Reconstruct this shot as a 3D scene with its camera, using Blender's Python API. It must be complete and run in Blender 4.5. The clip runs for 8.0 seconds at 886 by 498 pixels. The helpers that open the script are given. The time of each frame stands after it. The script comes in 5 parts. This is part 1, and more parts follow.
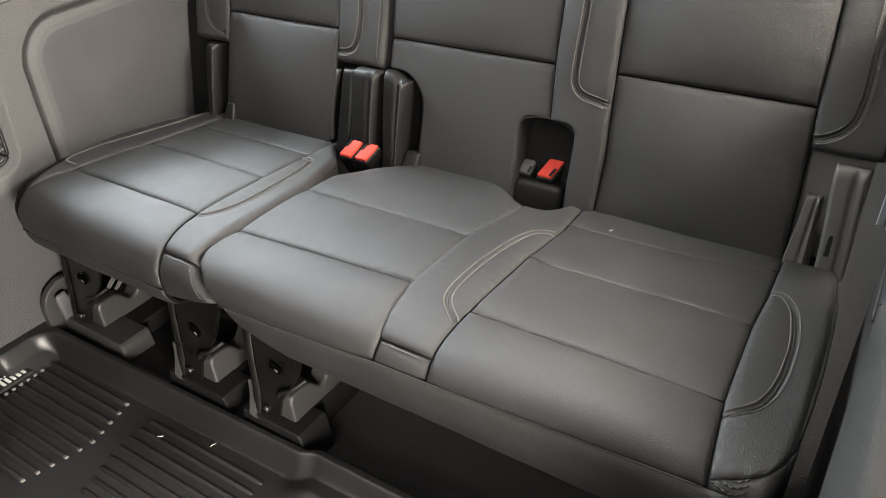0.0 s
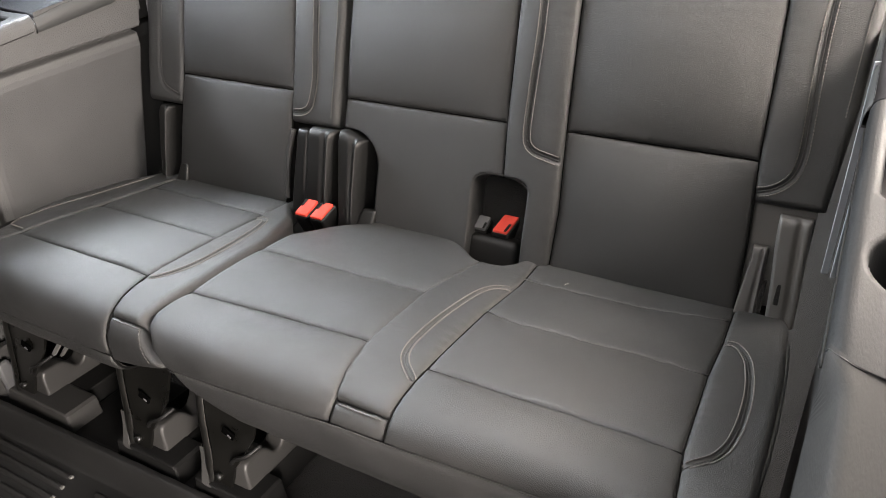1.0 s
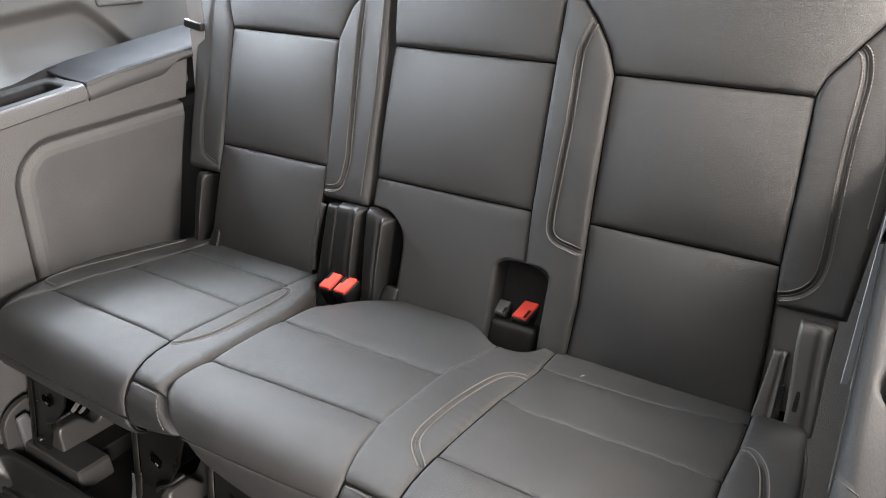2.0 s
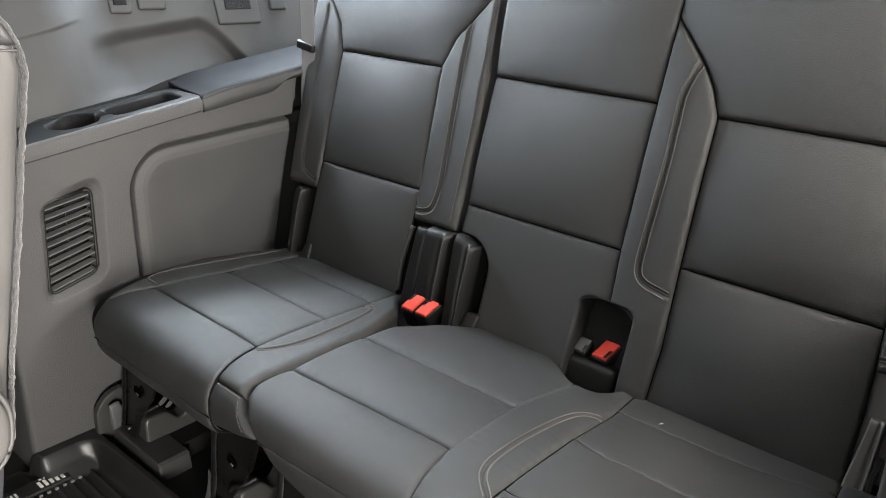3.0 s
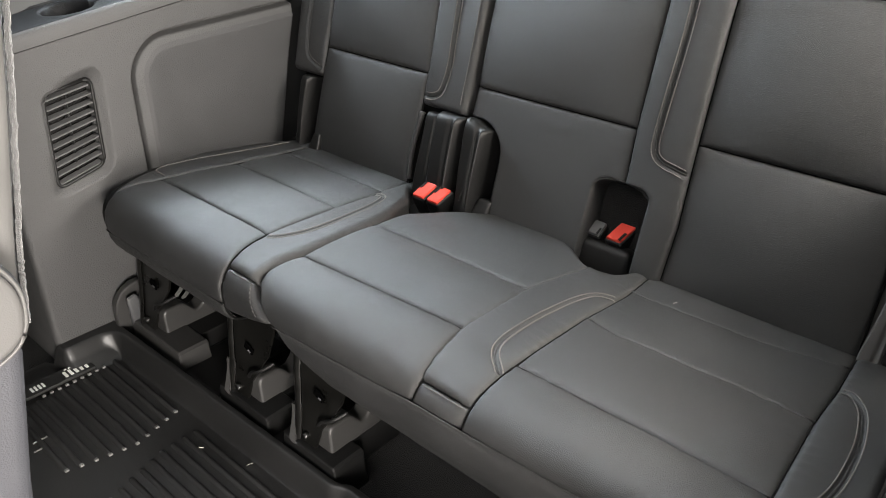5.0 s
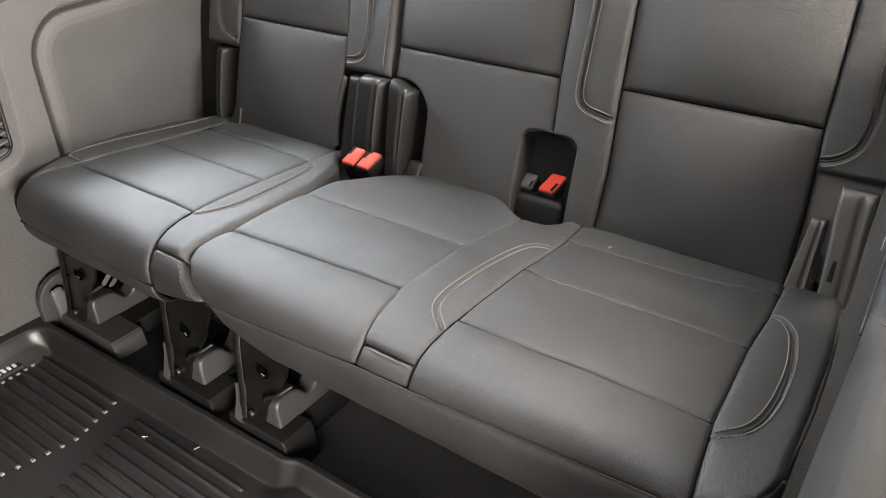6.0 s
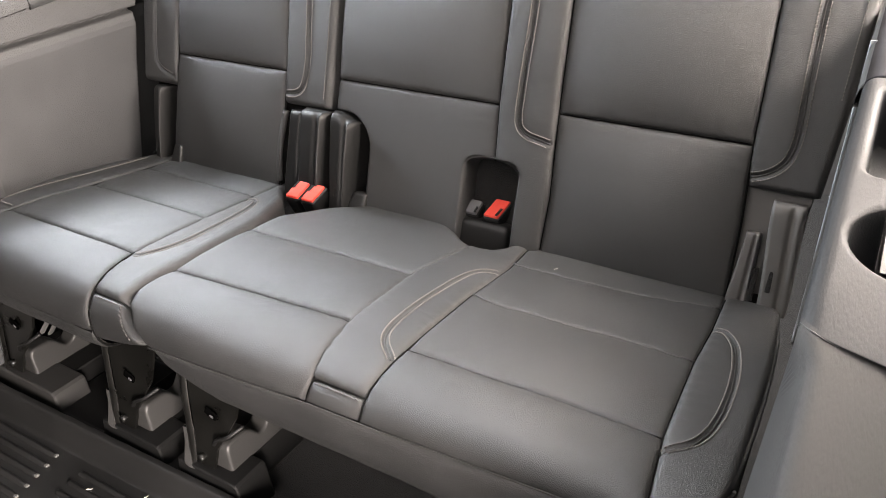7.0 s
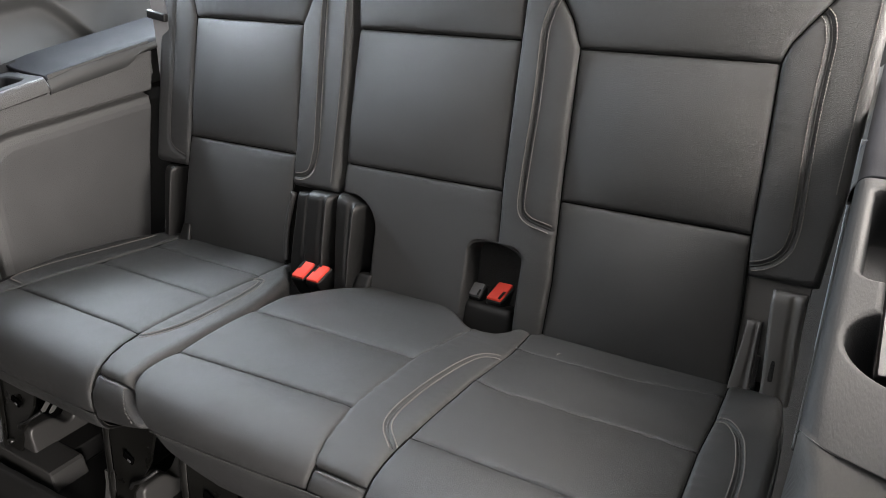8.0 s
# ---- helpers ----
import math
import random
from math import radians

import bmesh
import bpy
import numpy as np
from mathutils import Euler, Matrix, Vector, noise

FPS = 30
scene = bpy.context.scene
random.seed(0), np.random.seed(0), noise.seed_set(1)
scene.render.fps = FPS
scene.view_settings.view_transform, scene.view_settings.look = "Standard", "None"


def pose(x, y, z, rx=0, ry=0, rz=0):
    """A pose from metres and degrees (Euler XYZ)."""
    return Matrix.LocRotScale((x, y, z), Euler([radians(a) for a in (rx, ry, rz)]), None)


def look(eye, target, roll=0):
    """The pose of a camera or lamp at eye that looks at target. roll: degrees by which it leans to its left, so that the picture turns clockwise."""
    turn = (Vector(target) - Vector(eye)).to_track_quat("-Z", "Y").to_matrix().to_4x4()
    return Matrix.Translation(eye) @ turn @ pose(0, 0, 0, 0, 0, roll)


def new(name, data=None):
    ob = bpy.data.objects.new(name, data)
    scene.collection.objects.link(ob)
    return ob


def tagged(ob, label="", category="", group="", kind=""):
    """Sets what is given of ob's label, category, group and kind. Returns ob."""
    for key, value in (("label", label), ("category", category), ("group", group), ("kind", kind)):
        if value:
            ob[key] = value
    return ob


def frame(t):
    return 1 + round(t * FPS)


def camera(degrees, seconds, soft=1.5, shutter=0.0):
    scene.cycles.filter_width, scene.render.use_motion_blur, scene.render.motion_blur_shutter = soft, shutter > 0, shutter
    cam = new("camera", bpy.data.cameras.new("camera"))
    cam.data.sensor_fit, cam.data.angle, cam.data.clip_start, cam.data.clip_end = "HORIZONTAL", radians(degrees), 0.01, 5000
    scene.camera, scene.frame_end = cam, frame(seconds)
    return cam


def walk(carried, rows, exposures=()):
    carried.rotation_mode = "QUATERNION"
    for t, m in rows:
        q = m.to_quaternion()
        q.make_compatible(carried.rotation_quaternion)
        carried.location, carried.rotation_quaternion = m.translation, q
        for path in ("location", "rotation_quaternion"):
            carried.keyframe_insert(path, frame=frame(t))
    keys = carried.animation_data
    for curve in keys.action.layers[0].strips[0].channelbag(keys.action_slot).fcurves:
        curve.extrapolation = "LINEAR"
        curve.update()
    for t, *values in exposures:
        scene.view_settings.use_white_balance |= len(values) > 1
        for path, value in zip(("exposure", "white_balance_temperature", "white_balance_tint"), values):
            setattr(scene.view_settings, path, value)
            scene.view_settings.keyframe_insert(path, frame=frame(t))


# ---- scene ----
cam = camera(62.2, 8.0, soft=0.7)
PATH = [
    (0, (1.211, -0.486, 0.905), (0.287, 0.909, -0.19), -2.4),
    (0.5, (1.213, -0.484, 0.896), (0.339, 0.97, -0.163), -2.5),
    (1, (1.215, -0.482, 0.902), (0.346, 1.04, -0.061), -1.6),
    (1.5, (1.22, -0.481, 0.917), (0.313, 1.081, 0.059), -0.3),
    (1.7, (1.222, -0.479, 0.928), (0.295, 1.085, 0.093), 0.1),
    (2.8, (1.223, -0.488, 0.932), (0.089, 0.989, 0.203), 2.7),
    (3, (1.225, -0.483, 0.934), (0.05, 0.957, 0.194), 2.8),
    (3.5, (1.221, -0.487, 0.93), (-0.003, 0.884, 0.141), 3.2),
    (4, (1.22, -0.484, 0.918), (-0.004, 0.847, 0.064), 2.9),
    (4.5, (1.219, -0.478, 0.907), (0.035, 0.845, -0.013), 2.3),
    (4.7, (1.222, -0.475, 0.903), (0.057, 0.849, -0.041), 1.9),
    (5.8, (1.233, -0.47, 0.882), (0.225, 0.916, -0.149), -0.1),
    (6, (1.233, -0.468, 0.877), (0.255, 0.935, -0.16), -0.5),
    (6.5, (1.238, -0.464, 0.873), (0.319, 0.984, -0.155), -1.2),
    (7, (1.241, -0.463, 0.877), (0.349, 1.04, -0.094), -1.1),
    (7.5, (1.243, -0.465, 0.89), (0.339, 1.083, 0.002), -0.9),
    (8, (1.241, -0.465, 0.903), (0.303, 1.107, 0.098), -0.6),
]
EXPOSURES = [(0.0, 0.55, 7300, 14), (1.7, 0.64, 7160, 17), (2.8, -0.03, 6930, 12), (4.7, 0.13, 6930, 12), (5.8, 0.60, 7260, 15), (7.0, 0.90, 7300, 18), (7.8, 0.78, 7120, 16),
             (8.0, -0.02, 6920, 14)]
walk(cam, [(t, look(eye, target, roll)) for t, eye, target, roll in PATH], EXPOSURES)

# ---------------------------------------------------------------- light
world = bpy.data.worlds.new("sky")
scene.world = world
world.use_nodes = True
wn = world.node_tree
sky = wn.nodes.new("ShaderNodeTexSky")
sky.sky_type = "NISHITA"
sky.sun_disc = False
sky.sun_elevation = radians(48)
sky.sun_rotation = radians(120)
wn.links.new(sky.outputs["Color"], wn.nodes["Background"].inputs["Color"])
wn.nodes["Background"].inputs["Strength"].default_value = 0.06


def opening_light(name, eye, target, wide, high, watts, colour):
    """Daylight that falls in through one of the openings of the body, and one added roof fill."""
    lamp = bpy.data.lights.new(name, "AREA")
    lamp.shape, lamp.size, lamp.size_y = "RECTANGLE", wide, high
    lamp.energy, lamp.color = watts, colour
    ob = new(name, lamp)
    ob.matrix_world = look(eye, target)
    return ob


opening_light("door_daylight", (1.50, -0.61, 0.34), (0.0, -0.30, 0.02), 0.46, 0.50, 64, (1.0, 0.985, 0.96))
# added overhead fill for cushions and backrests; no sunroof is known
opening_light("roof_fill", (0.62, -0.75, 1.26), (0.62, -0.74, 0.3), 0.9, 0.9, 8, (0.99, 0.99, 1.0))
opening_light("left_window_daylight", (-0.37, 0.62, 1.11), (0.60, 0.18, 0.82), 0.60, 0.24, 74, (0.73, 0.875, 1.0))
opening_light("right_window_daylight", (1.58, 0.56, 1.07), (0.80, 0.16, 0.34), 0.80, 0.32, 64, (1.0, 0.985, 0.95))
opening_light("rear_window_daylight", (0.62, 1.55, 1.12), (0.62, 0.2, 0.5), 1.2, 0.35, 10, (0.95, 0.98, 1.0))


# ---------------------------------------------------------------- materials
def material(name, colour, rough=0.5, metal=0.0, spec=0.5, vary=0.25, vary_scale=6.0, bump=0.3, bump_scale=900.0,
             depth=0.0004, kind="noise", sheen=0.0, wrinkle=0.0, stretch=None):
    """A node material with blotches at a large scale and a grain with relief at a fine one."""
    m = bpy.data.materials.new(name)
    m.use_nodes = True
    t = m.node_tree
    b = t.nodes["Principled BSDF"]
    b.inputs["Metallic"].default_value = metal
    b.inputs["Specular IOR Level"].default_value = spec
    b.inputs["Sheen Weight"].default_value = sheen
    co = t.nodes.new("ShaderNodeTexCoord")
    big = t.nodes.new("ShaderNodeTexNoise")
    big.inputs["Scale"].default_value = vary_scale
    big.inputs["Detail"].default_value = 5
    t.links.new(co.outputs["Object"], big.inputs["Vector"])
    if kind == "cells":
        fine = t.nodes.new("ShaderNodeTexVoronoi")
        fine.inputs["Scale"].default_value = bump_scale
        out = fine.outputs["Distance"]
    else:
        fine = t.nodes.new("ShaderNodeTexNoise")
        fine.inputs["Scale"].default_value = bump_scale
        fine.inputs["Detail"].default_value = 3
        out = fine.outputs["Fac"]
    if stretch:
        # grain drawn out along the panel
        grain_map = t.nodes.new("ShaderNodeMapping")
        grain_map.inputs["Scale"].default_value = stretch
        t.links.new(co.outputs["Object"], grain_map.inputs["Vector"])
        t.links.new(grain_map.outputs["Vector"], fine.inputs["Vector"])
    else:
        t.links.new(co.outputs["Object"], fine.inputs["Vector"])
    ramp = t.nodes.new("ShaderNodeMapRange")
    ramp.inputs["From Min"].default_value, ramp.inputs["From Max"].default_value = 0.3, 0.7
    ramp.inputs["To Min"].default_value, ramp.inputs["To Max"].default_value = 1 - vary, 1 + vary
    t.links.new(big.outputs["Fac"], ramp.inputs["Value"])
    mul = t.nodes.new("ShaderNodeVectorMath")
    mul.operation = "SCALE"
    mul.inputs[0].default_value = colour
    t.links.new(ramp.outputs["Result"], mul.inputs["Scale"])
    t.links.new(mul.outputs["Vector"], b.inputs["Base Color"])
    rr = t.nodes.new("ShaderNodeMapRange")
    rr.inputs["From Min"].default_value, rr.inputs["From Max"].default_value = 0.3, 0.7
    rr.inputs["To Min"].default_value, rr.inputs["To Max"].default_value = rough - 0.06, rough + 0.06
    t.links.new(big.outputs["Fac"], rr.inputs["Value"])
    t.links.new(rr.outputs["Result"], b.inputs["Roughness"])
    bp = t.nodes.new("ShaderNodeBump")
    bp.inputs["Strength"].default_value, bp.inputs["Distance"].default_value = bump, depth
    t.links.new(out, bp.inputs["Height"])
    t.links.new(bp.outputs["Normal"], b.inputs["Normal"])
    if wrinkle:
        # shallow creases and hand marks between the two scales
        mid = t.nodes.new("ShaderNodeTexNoise")
        mid.inputs["Scale"].default_value, mid.inputs["Detail"].default_value, mid.inputs["Distortion"].default_value = 55, 6, 0.8
        t.links.new(co.outputs["Object"], mid.inputs["Vector"])
        wb = t.nodes.new("ShaderNodeBump")
        wb.inputs["Strength"].default_value, wb.inputs["Distance"].default_value = wrinkle, 0.0012
        t.links.new(mid.outputs["Fac"], wb.inputs["Height"])
        t.links.new(wb.outputs["Normal"], bp.inputs["Normal"])
    return m


def perforate(m, pitch=0.0050, radius=0.105):
    """Rows of small punched holes, on a staggered grid across the leather."""
    t = m.node_tree
    b = t.nodes["Principled BSDF"]
    co = t.nodes.new("ShaderNodeTexCoord")
    sep = t.nodes.new("ShaderNodeSeparateXYZ")
    t.links.new(co.outputs["UV"], sep.inputs["Vector"])

    def calc(op, a, c=None):
        n = t.nodes.new("ShaderNodeMath")
        n.operation = op
        for k, v in enumerate((a, c)):
            if v is None:
                continue
            if isinstance(v, (int, float)):
                n.inputs[k].default_value = v
            else:
                t.links.new(v, n.inputs[k])
        return n.outputs[0]

    along = sep.outputs["Y"]
    u = calc("DIVIDE", calc("ADD", sep.outputs["X"], along), pitch)
    v = calc("DIVIDE", calc("SUBTRACT", sep.outputs["X"], along), pitch)
    du = calc("SUBTRACT", calc("FRACT", u), 0.5)
    dv = calc("SUBTRACT", calc("FRACT", v), 0.5)
    r = calc("SQRT", calc("ADD", calc("MULTIPLY", du, du), calc("MULTIPLY", dv, dv)))
    hole = calc("LESS_THAN", r, radius)
    mix = t.nodes.new("ShaderNodeMix")
    mix.data_type = "RGBA"
    mix.inputs["B"].default_value = (0.003, 0.003, 0.003, 1)
    link = b.inputs["Base Color"].links[0]
    t.links.new(link.from_socket, mix.inputs["A"])
    t.links.new(hole, mix.inputs["Factor"])
    t.links.new(mix.outputs["Result"], b.inputs["Base Color"])
    t.links.new(calc("SUBTRACT", 0.55, calc("MULTIPLY", hole, 0.40)), b.inputs["Specular IOR Level"])
    return m


LEATHER = material("black_leather", (0.0092, 0.0093, 0.0094), rough=0.54, spec=0.55, vary=0.28, vary_scale=9, bump=0.75,
                   bump_scale=1300, depth=0.0006, kind="cells", wrinkle=0.42)
LEATHER_HOLES = perforate(material("perforated_black_leather", (0.0092, 0.0093, 0.0094), rough=0.54, spec=0.55, vary=0.34,
                                   vary_scale=8, bump=0.75, bump_scale=1300, depth=0.0006, kind="cells", wrinkle=0.42))
# seat sides and cores; its black also stands in for shade in gaps
SIDE_AND_GAP_BLACK = material("black_side_vinyl_and_gap_shade", (0.004, 0.004, 0.004), rough=0.75, spec=0.12, bump_scale=700)
SEAM_THREAD = material("charcoal_thread", (0.020, 0.0195, 0.019), rough=0.7, bump_scale=2000)
THREAD = material("grey_brown_thread", (0.115, 0.105, 0.096), rough=0.8, bump_scale=2000)
STITCH = material("dark_grey_thread", (0.050, 0.047, 0.045), rough=0.8, bump_scale=2000)
# black hinge plastic lightened to imitate the haze over the right side
HINGE_HAZE = material("hazed_black_hinge_plastic", (0.062, 0.060, 0.058), rough=0.55, vary=0.1, bump=0.3, bump_scale=900, depth=0.0004)
COVER = material("grained_black_cover_plastic", (0.026, 0.0255, 0.025), rough=0.42, spec=0.45, vary=0.12, bump=0.4, bump_scale=900, depth=0.0004)
DARK_THREAD = material("black_thread", (0.004, 0.004, 0.004), rough=0.95, spec=0.05, bump_scale=2000)
BLACK_PLASTIC = material("satin_black_plastic", (0.0052, 0.0052, 0.0052), rough=0.46, spec=0.3, vary=0.12, bump=0.25, bump_scale=900,
                         depth=0.0003)
TRIM = material("grained_grey_trim_plastic", (0.0420, 0.0420, 0.0422), rough=0.6, spec=0.4, vary=0.07, vary_scale=45, bump=0.9,
                bump_scale=400, depth=0.0012)
TRIM_INSERT = material("darker_grey_trim_plastic", (0.0335, 0.0338, 0.0343), rough=0.62, spec=0.35, vary=0.10, vary_scale=22, bump=0.7,
                       bump_scale=520, depth=0.0010)
UPPER_TRIM = material("smooth_grey_pillar_plastic", (0.034, 0.035, 0.0355), rough=0.6, spec=0.35, vary=0.08, bump=0.2,
                      bump_scale=900, depth=0.0003)
LEDGE = material("dark_grained_ledge_plastic", (0.0085, 0.009, 0.010), rough=0.66, spec=0.16, vary=0.1, bump=0.55, bump_scale=820,
                 depth=0.0005, stretch=(1.0, 0.17, 1.0))
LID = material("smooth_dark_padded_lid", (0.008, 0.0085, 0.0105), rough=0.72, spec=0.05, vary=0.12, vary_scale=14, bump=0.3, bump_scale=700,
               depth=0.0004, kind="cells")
TRIM_TOP = material("grained_dark_trim_plastic", (0.020, 0.0195, 0.019), rough=0.75, spec=0.2, vary=0.12, bump=0.6, bump_scale=820, depth=0.0005,
                    stretch=(1.0, 0.17, 1.0))
RUBBER = material("black_mat_rubber", (0.0105, 0.0105, 0.0105), rough=0.38, vary=0.2, bump=0.3, bump_scale=1200, depth=0.0003)
# grey for painted highlights on the mat, and for two pale marks
PALE_GLINT_AND_MARK = material("pale_glint_and_mark_grey", (0.085, 0.084, 0.082), rough=0.45, vary=0.2, bump=0.3, bump_scale=1200, depth=0.0003)
CARPET = material("black_carpet", (0.008, 0.008, 0.008), rough=0.95, spec=0.1, vary=0.35, vary_scale=30, bump=0.9,
                  bump_scale=500, depth=0.003, sheen=0.1)
STEEL = material("black_painted_steel", (0.0045, 0.0044, 0.0040), rough=0.32, spec=0.38, vary=0.3, vary_scale=25, bump=0.2,
                 bump_scale=300)
BARE = material("bare_bright_steel", (0.62, 0.62, 0.6), rough=0.48, metal=1.0, vary=0.1, bump=0.1)
RED = material("red_button_plastic", (0.56, 0.045, 0.028), rough=0.6, spec=0.3, vary=0.08, bump=0.15, bump_scale=800)
GREY_PLASTIC = material("dark_grey_buckle_plastic", (0.045, 0.046, 0.048), rough=0.38, vary=0.1, bump=0.2)
LATCH = material("mid_grey_latch_plastic", (0.065, 0.066, 0.07), rough=0.35, vary=0.1, bump=0.2)
SLAT = material("grey_vent_plastic", (0.075, 0.075, 0.076), rough=0.5, vary=0.1, bump=0.2)
WEBBING = material("grey_seat_belt_webbing", (0.12, 0.119, 0.122), rough=0.7, vary=0.1, bump=0.8, bump_scale=800, depth=0.0008)
# the same webbing with the daylight on it mixed into its colour
LIT_WEBBING = material("daylit_grey_webbing", (0.20, 0.215, 0.235), rough=0.6, vary=0.1, bump=0.6, bump_scale=800, depth=0.0006)
FUZZ = material("grey_fuzzy_edge_tape", (0.046, 0.046, 0.046), rough=0.95, vary=0.35, vary_scale=160, bump=1.0, bump_scale=700,
                depth=0.003, sheen=0.3)
# black seat leather, lightened by the daylight painted into it
SEAT_SIDE = material("daylit_black_seat_leather", (0.060, 0.0585, 0.057), rough=0.55, vary=0.08, vary_scale=8, bump=0.2,
                     bump_scale=520, depth=0.0005, kind="cells")
GREY_LEATHER = material("dark_grey_leather", (0.018, 0.0185, 0.020), rough=0.48, vary=0.12, vary_scale=9, bump=0.35, bump_scale=800, depth=0.0004, kind="cells")
SEAT_CARPET = material("dark_blue_black_base_plastic", (0.03, 0.031, 0.036), rough=0.6, vary=0.15, bump=0.8, bump_scale=420,
                       depth=0.0008)
LINER = material("grey_liner_rubber", (0.014, 0.0145, 0.016), rough=0.6, vary=0.1, bump=0.3, bump_scale=900)
# stands in for the darkness inside a hole
HOLE = material("unlit_black", (0.0012, 0.0012, 0.0012), rough=0.9, spec=0.0)
HEADLINER = material("light_grey_headliner", (0.62, 0.615, 0.60), rough=0.95, vary=0.06, bump=0.5, bump_scale=500)
WHITE = material("off_white_marking", (0.6, 0.6, 0.58), rough=0.6, vary=0.1)
SCUFF = material("pale_rubbed_leather", (0.042, 0.040, 0.039), rough=0.8)
LINT = material("pale_lint", (0.6, 0.57, 0.5), rough=0.9)

# ---------------------------------------------------------------- mesh helpers
PLACE = {}


def thing(name, base, label, category, group="", kind=""):
    """An Empty at the base of a thing."""
    ob = new(name)
    ob.empty_display_size = 0.05
    ob.location = base
    PLACE[ob] = Matrix.Translation(base)
    return tagged(ob, label, category, group, kind)


def adopt(ob, parent):
    if parent is not None:
        ob.parent = parent
        ob.matrix_parent_inverse = PLACE[parent].inverted()
    PLACE[ob] = Matrix.Identity(4)
    return ob


def raw(name, verts, faces, mat, parent=None, label="", smooth=True):
    me = bpy.data.meshes.new(name)
    me.from_pydata([tuple(map(float, v)) for v in verts], [], [tuple(map(int, f)) for f in faces])
    me.materials.append(mat)
    me.polygons.foreach_set("use_smooth", [smooth] * len(me.polygons))
    me.update()
    ob = adopt(new(name, me), parent)
    if label:
        ob["label"] = label
    return ob


def part(name, bm, mat, parent=None, label="", smooth=False):
    me = bpy.data.meshes.new(name)
    bmesh.ops.recalc_face_normals(bm, faces=bm.faces)
    bm.to_mesh(me)
    bm.free()
    me.materials.append(mat)
    me.polygons.foreach_set("use_smooth", [smooth] * len(me.polygons))
    ob = adopt(new(name, me), parent)
    if label:
        ob["label"] = label
    return ob


def block(size, m=None, bevel=0.004, segments=3, taper=(1, 1), shift=(0, 0)):
    """A bevelled box standing on its base; the top is scaled by taper and moved by shift."""
    bm = bmesh.new()
    bmesh.ops.create_cube(bm, size=1.0)
    for v in bm.verts:
        top = v.co.z > 0
        v.co = Vector((v.co.x * size[0] * (taper[0] if top else 1) + (shift[0] if top else 0),
                       v.co.y * size[1] * (taper[1] if top else 1) + (shift[1] if top else 0), (v.co.z + 0.5) * size[2]))
    if bevel:
        bmesh.ops.bevel(bm, geom=bm.edges[:], offset=bevel, segments=segments, affect="EDGES", profile=0.6)
    if m is not None:
        bmesh.ops.transform(bm, matrix=m, verts=bm.verts)
    return bm


def span(x0, x1, y0, y1, z0, z1, bevel=0.004, segments=2):
    return block((x1 - x0, y1 - y0, z1 - z0), Matrix.Translation(((x0 + x1) / 2, (y0 + y1) / 2, z0)), bevel, segments)


def join(*bms):
    out = bmesh.new()
    for bm in bms:
        me = bpy.data.meshes.new("tmp")
        bm.to_mesh(me)
        bm.free()
        out.from_mesh(me)
        bpy.data.meshes.remove(me)
    return out


def prism(outline, axis, lo, hi, bevel=0.004, segments=3):
    """An outline in the plane across an axis, pulled from lo to hi along it."""
    bm = bmesh.new()
    def at(p, d):
        return {"x": (d, p[0], p[1]), "y": (p[0], d, p[1]), "z": (p[0], p[1], d)}[axis]
    a = [bm.verts.new(at(p, lo)) for p in outline]
    b = [bm.verts.new(at(p, hi)) for p in outline]
    bm.faces.new(a)
    bm.faces.new(b[::-1])
    n = len(outline)
    for i in range(n):
        bm.faces.new((a[i], b[i], b[(i + 1) % n], a[(i + 1) % n]))
    bmesh.ops.recalc_face_normals(bm, faces=bm.faces)
    if bevel:
        rim = [e for e in bm.edges if (e.verts[0] in a) == (e.verts[1] in a)]
        bmesh.ops.bevel(bm, geom=rim, offset=bevel, segments=segments, affect="EDGES", profile=0.6)
    return bm


def smooth_line(points, step=0.004):
    """A Catmull-Rom line through the points, in even steps."""
    p = np.array(points, float)
    p = np.vstack([2 * p[0] - p[1], p, 2 * p[-1] - p[-2]])
    out = []
    for i in range(1, len(p) - 2):
        n = max(2, int(np.linalg.norm(p[i + 1] - p[i]) / step))
        for k in range(n):
            t = k / n
            out.append(0.5 * (2 * p[i] + (p[i + 1] - p[i - 1]) * t + (2 * p[i - 1] - 5 * p[i] + 4 * p[i + 1] - p[i + 2]) * t * t
                              + (3 * p[i] - p[i - 1] - 3 * p[i + 1] + p[i + 2]) * t ** 3))
    out.append(p[-2])
    return np.array(out)


def tube(points, radius, sides=6, flat=1.0):
    """A round cord along points."""
    pts = [Vector(q) for q in points]
    verts, faces = [], []
    for i, q in enumerate(pts):
        d = (pts[min(i + 1, len(pts) - 1)] - pts[max(i - 1, 0)]).normalized()
        up = Vector((0, 0, 1)) if abs(d.z) < 0.9 else Vector((0, 1, 0))
        s = d.cross(up).normalized()
        u = s.cross(d)
        for k in range(sides):
            a = 2 * math.pi * k / sides
            verts.append(q + (s * math.cos(a) + u * math.sin(a) * flat) * radius)
    for i in range(len(pts) - 1):
        for k in range(sides):
            j = (k + 1) % sides
            faces.append((i * sides + k, i * sides + j, (i + 1) * sides + j, (i + 1) * sides + k))
    faces.append(tuple(range(sides))[::-1])
    faces.append(tuple((len(pts) - 1) * sides + k for k in range(sides)))
    return verts, faces


def cord(name, points, radius, mat, parent, label="", sides=6):
    v, f = tube(points, radius, sides)
    return raw(name, v, f, mat, parent, label)


